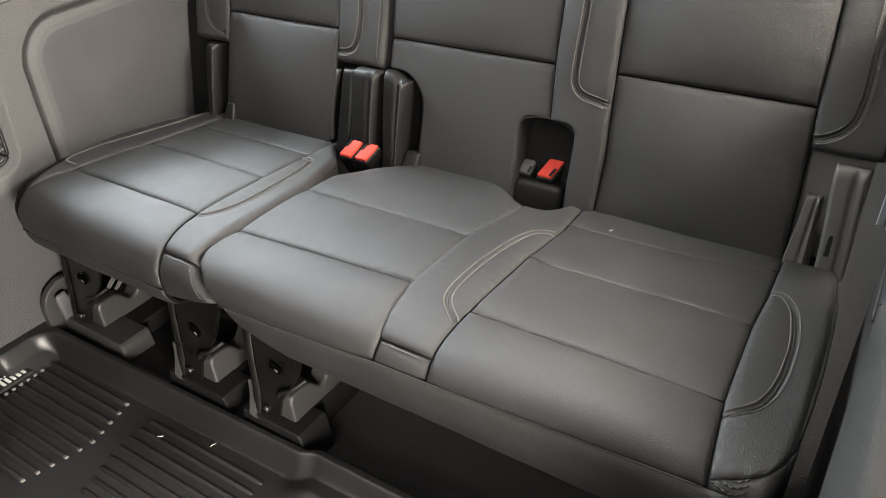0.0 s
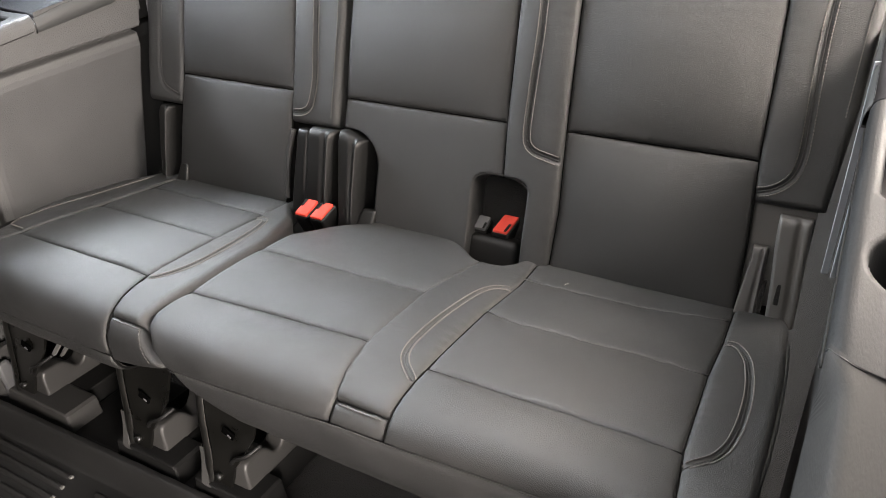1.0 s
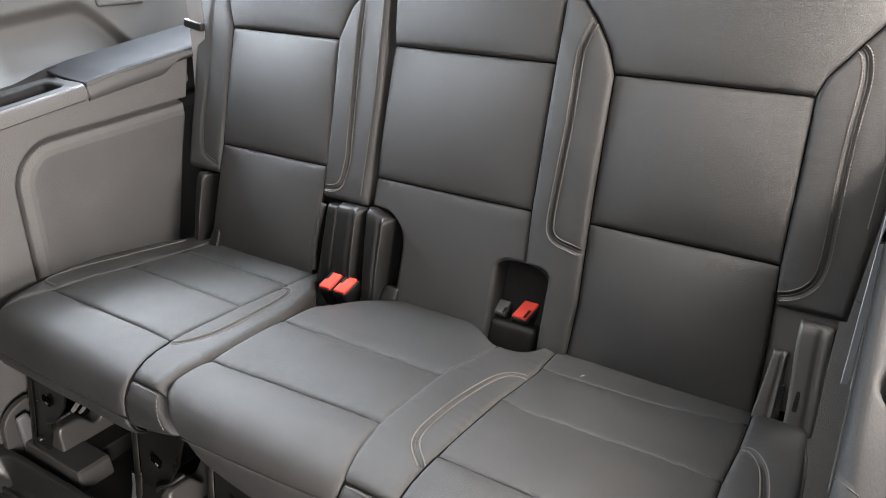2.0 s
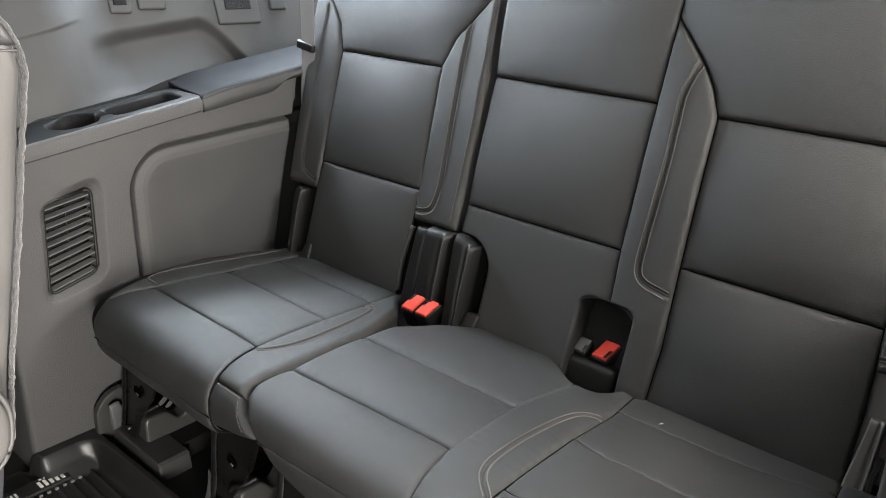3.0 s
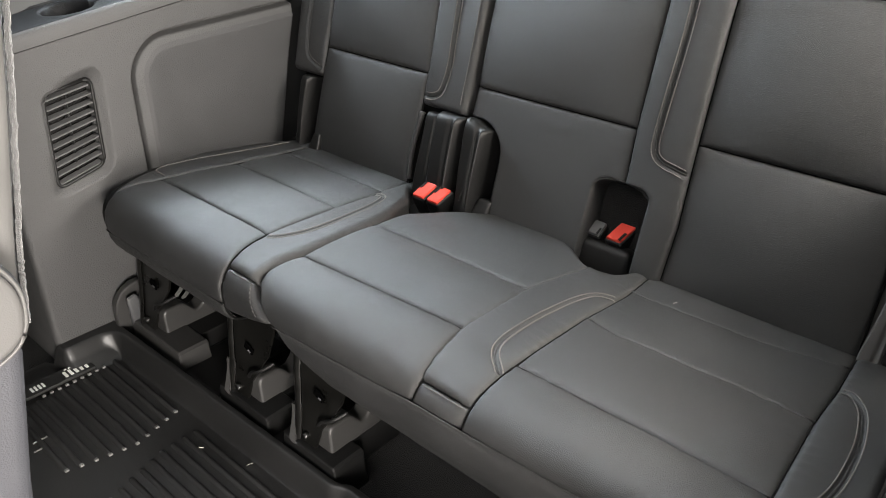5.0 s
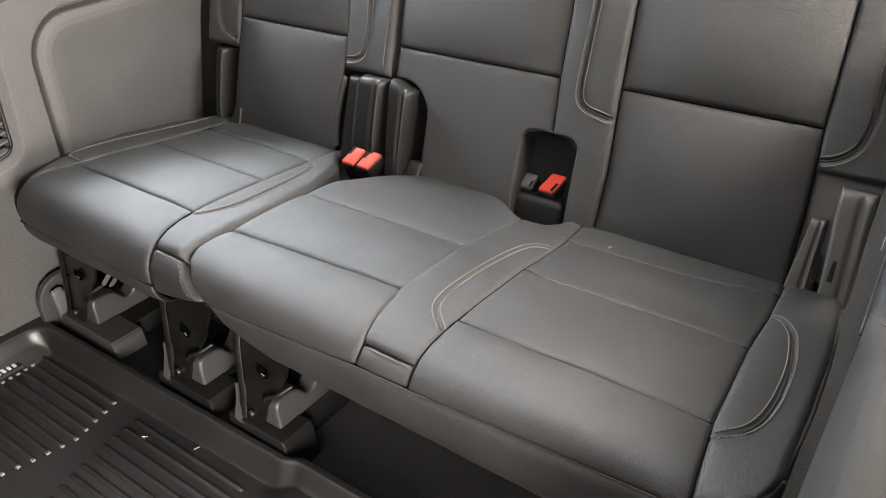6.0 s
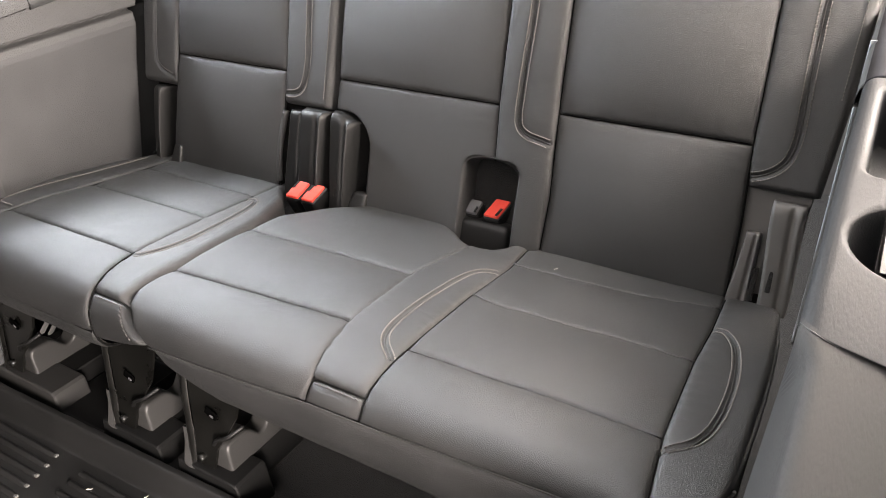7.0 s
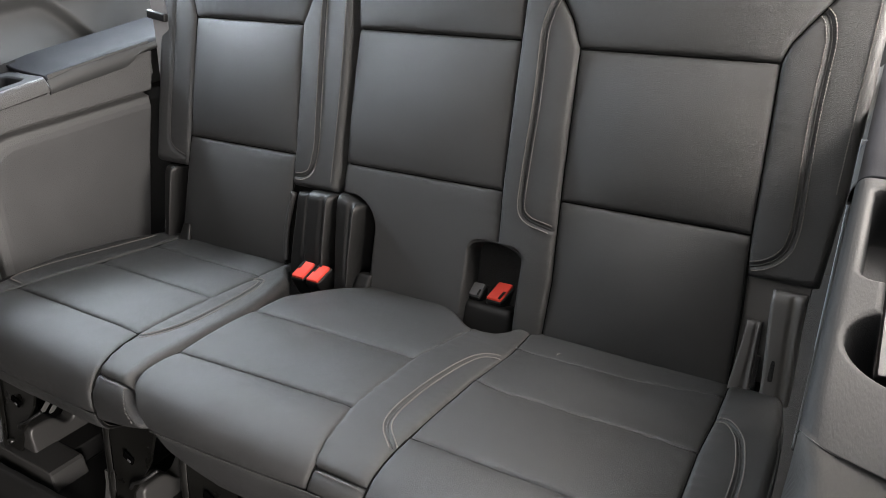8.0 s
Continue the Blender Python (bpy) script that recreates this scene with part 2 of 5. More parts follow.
def strap(name, points, wide, thick, mat, parent, label=""):
    """A flat band along points; wide is the vector across it."""
    w = Vector(wide) / 2
    pts = [Vector(q) for q in points]
    verts, faces = [], []
    for i, q in enumerate(pts):
        d = (pts[min(i + 1, len(pts) - 1)] - pts[max(i - 1, 0)]).normalized()
        n = d.cross(w).normalized() * thick / 2
        verts += [q - w - n, q + w - n, q + w + n, q - w + n]
    for i in range(len(pts) - 1):
        for k in range(4):
            j = (k + 1) % 4
            faces.append((i * 4 + k, i * 4 + j, i * 4 + 4 + j, i * 4 + 4 + k))
    faces += [(3, 2, 1, 0), tuple(len(verts) - 4 + k for k in range(4))]
    return raw(name, verts, faces, mat, parent, label, smooth=False)


def grid_faces(rows, cols):
    i = np.arange(rows - 1)[:, None] * cols + np.arange(cols - 1)[None]
    return np.stack([i, i + 1, i + cols + 1, i + cols], -1).reshape(-1, 4)


def smoothstep(a, b, x):
    t = np.clip((np.asarray(x, float) - a) / (b - a), 0, 1)
    return t * t * (3 - 2 * t)


def rounded_sd(y, z, y0, y1, z0, z1, r):
    """Signed distance to a rounded rectangle, negative inside."""
    qy = np.abs(y - (y0 + y1) / 2) - ((y1 - y0) / 2 - r)
    qz = np.abs(z - (z0 + z1) / 2) - ((z1 - z0) / 2 - r)
    return np.hypot(np.maximum(qy, 0), np.maximum(qz, 0)) + np.minimum(np.maximum(qy, qz), 0) - r


# ---------------------------------------------------------------- upholstery
class Cushion:
    """The seat cushion's surface: x across, v along its section from the rear over the nose to the underside."""

    def __init__(self):
        p = smooth_line([(0.500, 0.330), (0.42, 0.340), (0.33, 0.348), (0.25, 0.356), (0.17, 0.365), (0.10, 0.371),
                         (0.055, 0.373), (0.024, 0.370), (0.006, 0.361), (-0.005, 0.345), (-0.008, 0.325), (-0.007, 0.308),
                         (-0.002, 0.294), (0.008, 0.284), (0.030, 0.277), (0.075, 0.272)], 0.003)
        self.p = p
        self.s = np.concatenate([[0], np.cumsum(np.linalg.norm(np.diff(p, axis=0), axis=1))])
        t = np.gradient(p, self.s, axis=0)
        self.n = np.stack([t[:, 1], -t[:, 0]], 1)
        self.n /= np.linalg.norm(self.n, axis=1)[:, None]
        k = int(np.argmin(p[:, 0]))
        self.top = k
        self.sy = self.s[:k + 1]

    def of_y(self, y):
        return float(np.interp(-y, -self.p[:self.top + 1, 0], self.s[:self.top + 1]))

    def of_z(self, z):
        k = int(np.argmax(self.p[:, 1]))
        return float(np.interp(-z, -self.p[k:, 1], self.s[k:]))

    def point(self, x, v):
        y, z = np.interp(v, self.s, self.p[:, 0]), np.interp(v, self.s, self.p[:, 1])
        ny, nz = np.interp(v, self.s, self.n[:, 0]), np.interp(v, self.s, self.n[:, 1])
        return np.stack([x, y, z], -1), np.stack([0 * x, ny, nz], -1)


class Backrest:
    """The backrest's surface: x across, v is the height."""

    def point(self, x, v):
        y = 0.487 + 0.277 * (v - 0.537) + 0.35 * np.maximum(v - 0.86, 0) ** 2
        return np.stack([x, y, v], -1), np.stack([0 * x, 0 * x - 0.964, 0 * x + 0.267], -1)


def curve(table):
    """A line through pairs (v, x)."""
    if isinstance(table, (int, float)):
        return lambda v: np.zeros_like(np.asarray(v, float)) + table
    t = sorted(table)
    a, b = [q[0] for q in t], [q[1] for q in t]
    return lambda v: np.interp(v, a, b)


class Panel:
    """One sewn piece of leather between four lines. A side named in free is an outer edge that rolls away."""

    def __init__(self, surface, left, right, start, end, puff=0.006, soft=0.016, free="", roll=0.02, seams=(), belly=0.0, dents=(), shallow=""):
        self.dents, self.shallow = dents, shallow
        self.surface, self.puff, self.soft, self.free, self.roll, self.belly = surface, puff, soft, free, roll, belly
        self.xl, self.xr, self.v0, self.v1 = curve(left), curve(right), curve(start), curve(end)
        self.seams = [smooth_line(q, 0.003) for q in seams]

    def offset(self, x, v):
        ds = {"L": x - self.xl(v), "R": self.xr(v) - x, "S": v - self.v0(x), "E": self.v1(x) - v}
        off, body = np.zeros_like(x) - 0.0012, np.ones_like(x)
        for side, d in ds.items():
            d = np.maximum(d, 0)
            if side in self.free:
                r = self.roll
                q = np.clip(1 - d / r, 0, 1)
                off -= r * (1 - np.sqrt(np.maximum(1 - q * q, 0)))
            else:
                k = 0.3 if side in self.shallow else 1.0
                body *= 1 - k * (np.exp(-d / self.soft) * 0.38 + 0.62 * np.exp(-d / 0.0020))
        off += self.puff * body
        # small puckers where the leather is drawn in at the seams
        for side, d in ds.items():
            if side not in self.free:
                s = v if side in "LR" else x
                off += 0.0005 * np.exp(-np.maximum(d, 0) / 0.011) * np.sin(290 * s + 2.5 * np.sin(37 * s) + (1.7 if side in "LS" else 0))
        if self.belly:
            off += self.belly * np.clip(4 * ds["L"] * ds["R"] / np.maximum((ds["L"] + ds["R"]) ** 2, 1e-9), 0, 1) * \
                np.clip(4 * ds["S"] * ds["E"] / np.maximum((ds["S"] + ds["E"]) ** 2, 1e-9), 0, 1)
        for s in self.seams:
            d = np.full(x.shape, 9.0)
            for q in s:
                d = np.minimum(d, np.hypot(x - q[0], v - q[1]))
            off -= 0.0030 * np.exp(-(d / 0.0030) ** 2) + 0.0015 * np.exp(-d / 0.015)
        for x0, x1, z0, z1, r, deep in self.dents:
            s = smoothstep(0.003, -0.006, rounded_sd(x, v, x0, x1, z0, z1, r))
            off = off * (1 - s) - deep * s
        return off

    def at(self, x, v, lift=0.0):
        x, v = np.asarray(x, float), np.asarray(v, float)
        p, n = self.surface.point(x, v)
        return p + n * (self.offset(x, v) + lift)[..., None]

    def build(self, name, mat, parent, label="", res=0.0045, skirt=0.05, crumple=0.0007):
        vm = (self.v0(0.5) + self.v1(0.5)) / 2
        res = 0.0022 if self.seams else res
        nu = int(max(6, np.max(np.abs(self.xr(np.linspace(0, 1.2, 60)) - self.xl(np.linspace(0, 1.2, 60)))) / res))
        xs = np.linspace(0, 1.3, 80)
        nv = int(max(6, np.max(np.abs(self.v1(xs) - self.v0(xs))) / res))
        nu, nv = min(nu, 220), min(nv, 220)
        ease = lambda k: 0.5 - 0.5 * np.cos(np.pi * np.linspace(0, 1, k)) 
        mixed = lambda k: 0.45 * np.linspace(0, 1, k) + 0.55 * ease(k)
        u, w = np.meshgrid(mixed(nu), mixed(nv))
        v = np.zeros_like(u) + vm
        for _ in range(8):
            x = self.xl(v) + (self.xr(v) - self.xl(v)) * u
            v = self.v0(x) + (self.v1(x) - self.v0(x)) * w
        p, n = self.surface.point(x, v)
        off = self.offset(x, v)
        if crumple:
            ripple = np.array([[noise.noise((a * 14, b * 14, 3.1)) + 0.5 * noise.noise((a * 33, b * 33, 7.7)) for a, b in zip(r, q)]
                               for r, q in zip(x, v)])
            off = off + crumple * ripple
        pos = p + n * off[..., None]
        if skirt:
            down = -n * skirt
            if "L" in self.free:
                pos = np.concatenate([(pos[:, :1] + down[:, :1]), pos], 1)
                n, down = np.concatenate([n[:, :1], n], 1), np.concatenate([down[:, :1], down], 1)
            if "R" in self.free:
                pos = np.concatenate([pos, (pos[:, -1:] + down[:, -1:])], 1)
                n, down = np.concatenate([n, n[:, -1:]], 1), np.concatenate([down, down[:, -1:]], 1)
            if "S" in self.free:
                pos = np.concatenate([(pos[:1] + down[:1]), pos], 0)
                down = np.concatenate([down[:1], down], 0)
            if "E" in self.free:
                pos = np.concatenate([pos, (pos[-1:] + down[-1:])], 0)
        rows, cols = pos.shape[:2]
        ob = raw(name, pos.reshape(-1, 3), grid_faces(rows, cols), mat, parent, label)
        if not self.free:
            # lay the leather out flat, in metres
            flat = np.stack([x, v], -1).reshape(-1, 2)
            corner = np.zeros(len(ob.data.loops), dtype=np.int32)
            ob.data.loops.foreach_get("vertex_index", corner)
            ob.data.uv_layers.new(name="UVMap").data.foreach_set("uv", flat[corner].ravel())
        return ob


def stitching(panel, line, parent, mat, side=0.0, length=0.0030, gap=0.0014, radius=0.0009, name="stitching", label=""):
    """A row of short threads sewn along a line of (x, v) on a panel, moved sideways by side."""
    q = smooth_line(line, 0.0008)
    d = np.gradient(q, axis=0)
    d /= np.maximum(np.linalg.norm(d, axis=1), 1e-9)[:, None]
    q = q + np.stack([-d[:, 1], d[:, 0]], 1) * side
    run = np.concatenate([[0], np.cumsum(np.linalg.norm(np.diff(q, axis=0), axis=1))])
    verts, faces, s = [], [], 0.0
    while s + length < run[-1]:
        ts = [s, s + length * 0.5, s + length]
        px = np.interp(ts, run, q[:, 0])
        pv = np.interp(ts, run, q[:, 1])
        pts = panel.at(px, pv, 0.0)
        nn = panel.surface.point(px, pv)[1]
        pts = pts + nn * np.array([0.0003, 0.0010, 0.0003])[:, None]
        v, f = tube(pts, radius, 5)
        faces += [tuple(k + len(verts) for k in g) for g in f]
        verts += v
        s += length + gap
    return raw(name, verts, faces, mat, parent, label)


def piping(panel_surface, line, parent, mat, radius=0.002, lift=0.0, name="piping", label=""):
    q = smooth_line(line, 0.006)
    p, n = panel_surface.point(q[:, 0], q[:, 1])
    return cord(name, p + n * lift, radius, mat, parent, label)

# ---------------------------------------------------------------- the body of the vehicle
FLOOR_Z = 0.028


def structure(name, bm, mat, label, category):
    return tagged(part(name, bm, mat), label, category, kind="structure")


structure("floor", span(-0.35, 1.60, -2.3, 1.60, -0.03, FLOOR_Z, 0), CARPET, "black carpeted floor of the vehicle", "floor")
# the hole in the roof is made up to go with the fill
structure("ceiling", join(span(-0.40, 1.65, -0.28, 1.60, 1.27, 1.30, 0), span(-0.40, 1.65, -2.3, -1.22, 1.27, 1.30, 0),
                             span(-0.40, 0.15, -1.22, -0.28, 1.27, 1.30, 0), span(1.09, 1.65, -1.22, -0.28, 1.27, 1.30, 0)), HEADLINER, "light grey fabric headliner with an added opening for a fill lamp", "ceiling")
# plain walls, out of view, added to close the cabin front and rear
structure("wall_front", join(span(-0.40, 1.65, -2.34, -2.30, -0.03, 0.75, 0), span(-0.40, 1.65, -2.34, -2.30, 1.2, 1.3, 0)),
          BLACK_PLASTIC, "unseen plain dark wall closing the cabin below the windscreen opening", "wall")
structure("wall_rear", join(span(-0.40, 1.65, 1.60, 1.64, -0.03, 0.92, 0), span(-0.40, 1.65, 1.60, 1.64, 1.25, 1.3, 0)),
          TRIM, "grey tailgate wall below the rear window", "wall")


def ledge_height(y):
    return 0.629 + 0.14 * (y + 0.02)


def side_trim(xe, out, name, label, front, rear, inset, vent, mat):
    """The grained quarter trim below the ledge. xe: its face; out: -1 to the left, +1 to the right."""
    ys, ws = np.arange(front, rear, 0.0020), np.linspace(0, 1, 320)
    y, w = np.meshgrid(ys, ws)
    z = 0.028 + (ledge_height(y) - 0.017 - 0.028) * w
    depth = np.zeros_like(y)
    if inset:
        sd = rounded_sd(y, z - 0.06 * (y - 0.12), 0.128, 1.4, -0.6, 0.589, 0.080)
        depth += 0.026 * smoothstep(0.002, -0.005, sd) - 0.017 * smoothstep(-0.006, -0.012, sd) - 0.008 * np.clip((-sd - 0.010) / 0.022, 0, 1)
        depth += 0.003 * smoothstep(-0.03, -0.10, sd)
    if vent:
        sd = rounded_sd(y - 0.048 * (z - 0.45), z - 0.21 * (y - 0.015), -0.0262, 0.0585, 0.3735, 0.5300, 0.012)
        depth += 0.010 * smoothstep(0.020, 0.004, sd) * smoothstep(-0.04, 0.03, y - 0.3 * (z - 0.45)) + 0.004 * smoothstep(0.006, 0.002, sd)
        depth += 0.03 * smoothstep(0.000, -0.003, sd)
    if inset:
        # short of the backrest the trim sinks into a recess that stands for a gap
        depth += 0.045 * smoothstep(0.0, 0.004, y - 0.441 - 0.2 * (z - 0.34))
    x = xe + out * depth
    x += out * 0.012 * (1 - np.sqrt(np.clip(1 - (1 - np.clip((y - front) / 0.012, 0, 1)) ** 2, 0, 1)))
    pos = np.stack([x, y, z], -1)
    lead = pos[:, :1].copy()
    lead[..., 0] += out * 0.14
    pos = np.concatenate([lead, pos], 1)
    ob = raw(name, pos.reshape(-1, 3), grid_faces(*pos.shape[:2]), mat)
    if inset:
        # the recessed panel takes a slightly darker colour than the trim round it
        ob.data.materials.append(TRIM_INSERT)
        sunk = np.concatenate([np.zeros((len(ws), 1), bool), rounded_sd(y, z - 0.06 * (y - 0.12), 0.128, 1.4, -0.6, 0.589, 0.080) < -0.024], 1)
        # the recess is coloured black in place of the gap's shade
        gap = np.concatenate([np.zeros((len(ws), 1), bool), y > 0.4425 + 0.2 * (z - 0.34)], 1)
        ob.data.materials.append(SIDE_AND_GAP_BLACK)
        ob.data.polygons.foreach_set("material_index", np.where(gap, 2, sunk)[:-1, :-1].astype(np.int32).ravel())
    return tagged(ob, label, "trim panel", kind="structure")


side_trim(0.0, -1, "trim_left", "grained grey plastic quarter trim with a recessed panel", -0.105, 0.70, True, True, TRIM)
# the right trim is coloured darker than the left for the shadow on it
side_trim(1.255, 1, "trim_right", "grained grey plastic quarter trim beside the bench, its shade painted in", -0.42, 0.385, False, False, TRIM_TOP)

# plain metal behind the trims and round the openings
structure("wall_left", join(span(-0.40, -0.25, -2.3, 1.60, -0.03, 0.95, 0), span(-0.40, -0.30, -2.3, -0.35, 0.95, 1.3, 0),
                            span(-0.40, -0.30, 1.0, 1.60, 0.95, 1.3, 0), span(-0.40, -0.30, -0.35, 1.0, 1.23, 1.3, 0)), UPPER_TRIM,
          "grey side wall of the cabin with a quarter window", "wall")
structure("wall_right", join(span(1.45, 1.65, -0.36, 1.60, -0.03, 0.86, 0), span(1.50, 1.65, 1.1, 1.60, 0.86, 1.3, 0),
                             span(1.50, 1.65, -0.36, -0.02, 0.86, 1.3, 0), span(1.50, 1.65, -2.3, -1.75, -0.03, 1.3, 0),
                             span(1.50, 1.65, -2.3, 1.6, 1.24, 1.3, 0)), UPPER_TRIM,
          "grey side wall of the cabin with an open door", "wall")
structure("door_trim_left", span(-0.25, -0.10, -1.4, -0.125, 0.028, 0.62, 0.02), BLACK_PLASTIC, "black lower door trim of the far side door", "door trim")


def upper_panel():
    """The smooth pillar panel that rises from the back of the ledge, with a soft shelf-like swelling."""
    ys, zs = np.arange(-0.34, 1.25, 0.004), np.arange(0.60, 0.985, 0.003)
    y, z = np.meshgrid(ys, zs)
    x = -0.118 - 0.32 * (z - 0.65) - 0.05 * smoothstep(0.08, 0.26, y) * smoothstep(0.60, 0.675, z)
    ridge = 0.768 + 0.11 * (y - 0.32) - 0.16 * smoothstep(0.42, 0.60, y)
    reach = smoothstep(0.15, 0.26, y) * smoothstep(0.70, 0.50, y)
    x -= 0.026 * smoothstep(ridge + 0.016, ridge - 0.020, z) * smoothstep(ridge - 0.12, ridge - 0.03, z) * reach
    x += 0.003 * smoothstep(0.0, 0.005, z - 0.76 - 0.2 * y) * smoothstep(0.18, 0.12, y)
    ob = raw("trim_upper_left", np.stack([x, y, z], -1).reshape(-1, 3), grid_faces(*y.shape), UPPER_TRIM)
    return tagged(ob, "smooth grey pillar trim with a soft moulded swelling", "trim panel", kind="structure")


upper_panel()
ob = raw("trim_upper_right", [(1.37, -0.42, 0.60), (1.37, 1.25, 0.60), (1.44, 1.25, 0.87), (1.44, -0.42, 0.87)], [(0, 1, 2, 3)], UPPER_TRIM)
tagged(ob, "smooth grey pillar trim above the ledge", "trim panel", kind="structure")


# ---------------------------------------------------------------- ledges with cup holder and tray
def joint_line(a):
    """Where the right ledge meets the trim's top, by the distance from the edge."""
    return -0.036 - 0.018 * (1 - np.exp(-a / 0.0050)) - 0.35 * a


def ledge(xe, out, cup, tray, neck, front, end, label):
    """A dark ledge on the quarter trim. cup: (distance from the edge, y, radius); tray: a0, a1, y0, y1."""
    t = thing("side_ledge", (xe, front, ledge_height(front) - 0.017), label, "armrest ledge")
    a, y = np.meshgrid(np.concatenate([np.linspace(0, 0.014, 9)[:-1], np.arange(0.014, 0.132, 0.0013)]), np.arange(front, end, 0.0013))
    z = ledge_height(y) - 0.012 * (1 - np.sqrt(np.clip(1 - (1 - np.clip(a / 0.012, 0, 1)) ** 2, 0, 1)))
    sd = np.hypot(a - cup[0], y - cup[1]) - cup[2]
    tr = rounded_sd(a, y, *tray, 0.010)
    nk = rounded_sd(a, y, *neck, 0.004)
    sink = np.maximum(0.070 * smoothstep(0.0010, -0.0040, sd), (0.030 if out < 0 else 0.054) * smoothstep(0.0008, -0.004, np.minimum(tr, nk)))
    z -= sink + 0.0022 * smoothstep(0.006, 0.0, np.minimum(np.minimum(sd, tr), nk))
    x = xe + out * a
    if out > 0:
        # its front end runs out in a curve that fades into the trim's top
        y = y + (joint_line(a) - front) * smoothstep(front + 0.05, front, y)
    pos = np.stack([x, y, z], -1)
    low = pos[:, :1].copy()
    low[..., 2] = ledge_height(y[:, :1]) - 0.026
    low[..., 0] = pos[:, :1, 0] = xe - out * (0.0018 if out < 0 else 0.0)
    pos = np.concatenate([low, pos], 1)
    lip = pos[:1].copy()
    lip[..., 2] -= 0.012 if out < 0 else 0.0005
    pos = np.concatenate([lip, pos], 0)
    raw("shelf", pos[:, 5:].reshape(-1, 3), grid_faces(*pos[:, 5:].shape[:2]), LEDGE, t)
    raw("lip", pos[:, :6].reshape(-1, 3), grid_faces(*pos[:, :6].shape[:2]), TRIM if out < 0 else LEDGE, t)
    # thin dark joint under the strip
    yy = np.arange(front if out < 0 else -0.035, end, 0.01)
    cord("joint", [(xe - out * 0.0004, q, ledge_height(q) - 0.0268) for q in yy], 0.0013, BLACK_PLASTIC, t)
    # the raised lid at the rear end
    a, y = np.meshgrid(np.concatenate([np.linspace(-0.004, 0.016, 14)[:-1], np.linspace(0.016, 0.122, 40)]), np.linspace(end + 0.001, 0.70, 110))
    q = np.clip(1 - (a + 0.004) / 0.020, 0, 1)
    z = ledge_height(y) + 0.001 + 0.004 * smoothstep(end, end + 0.06, y) - 0.020 * (1 - np.sqrt(np.maximum(1 - q * q, 0))) + 0.05 * np.maximum(a - 0.016, 0) + 2.0 * np.maximum(a - 0.066, 0) ** 2
    pos = np.stack([xe + out * a, y, z], -1)
    low = pos[:, :1].copy()
    drop = 0.030 * smoothstep(end - 0.006, end + 0.003, y[:, :1]) * smoothstep(0.50, 0.44, y[:, :1])
    low[..., 2] = ledge_height(y[:, :1]) - 0.006 - drop * 0.8
    back = low.copy()
    back[..., 0] += out * 0.02
    pos = np.concatenate([back, low, pos], 1)
    lead = pos[:1].copy()
    lead[..., 2] -= 0.004
    pos = np.concatenate([lead, pos], 0)
    # the lid's front lip is lightened to stand in for light falling on it
    raw("lid_lip", pos[:, :6].reshape(-1, 3), grid_faces(*pos[:, :6].shape[:2]), UPPER_TRIM, t)
    pos = pos[:, 5:]
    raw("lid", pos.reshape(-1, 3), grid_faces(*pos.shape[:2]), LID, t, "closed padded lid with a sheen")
    raw("strip", [(xe + out * 0.001, y0, ledge_height(y0) - 0.06) for y0 in (end + 0.004, 0.506)] +
        [(xe + out * 0.001, y0, ledge_height(y0) + 0.002) for y0 in (0.506, end + 0.004)], [(0, 1, 2, 3)], TRIM, t)
    # the upstand along the wall, which swells up beside the lid
    u, y = np.meshgrid(np.linspace(0, 1, 6), np.linspace(front, end + 0.02, 70))
    rise = 0.004 + 0.010 * smoothstep(end - 0.075, end + 0.005, y)
    pos = np.stack([xe + out * (0.103 + 0.012 * u ** 0.5), y, ledge_height(y) - 0.004 + (rise + 0.004) * u ** 1.6], -1)
    raw("back_edge", pos.reshape(-1, 3), grid_faces(*pos.shape[:2]), LEDGE, t)
    return t


ledge(0.0, -1, (0.062, 0.072, 0.041), (0.030, 0.088, 0.135, 0.262), (0.052, 0.070, 0.09, 0.15), -0.16, 0.285,
      "dark plastic side ledge with cup holder and tray on the trim")
ledge(1.2392, 1, (0.063, 0.058, 0.047), (0.018, 0.098, 0.142, 0.305), (0.036, 0.081, 0.09, 0.16), -0.060, 0.325,
      "dark grained plastic side ledge with a round cup holder")
liner = thing("tray_liner", (1.31, 0.15, 0.60), "grey ribbed rubber liner in the dark ledge tray", "tray liner")
deep = [(y, ledge_height(y) - 0.0495) for y in np.linspace(0.094, 0.292, 12)]
raw("pad", [(x, y, z) for y, z in deep for x in (1.2815, 1.336)], grid_faces(12, 2), LINER, liner)
for y, z in deep[:-1]:
    part("rib", span(1.2825, 1.334, y + 0.0040, y + 0.0052, z - 0.001, z + 0.0006, 0), LINER, liner)
# the trim's own rounded top in front of the right ledge, with a leaning flank that widens towards the door
a, y = np.meshgrid(np.concatenate([np.linspace(0, 0.014, 14)[:-1], np.linspace(0.014, 0.20, 24)]), np.linspace(-0.42, -0.030, 90))
y = y + (joint_line(a) + 0.034) * smoothstep(-0.12, -0.030, y)
lean = np.clip(-0.045 - y, 0, 1)
q = np.clip(1 - a / 0.010, 0, 1)
z = ledge_height(y) - 0.0008 - 0.010 * (1 - np.sqrt(np.maximum(1 - q * q, 0)))
pos = np.stack([1.2395 + a + 0.008 * smoothstep(0.0, 0.04, lean), y, z], -1)
low = pos[:, :1].copy()
low[..., 0] = 1.2392 - 0.035 * lean[:, :1]
low[..., 2] = ledge_height(y[:, :1]) - 0.030 - 0.04 * lean[:, :1]
under = low.copy()
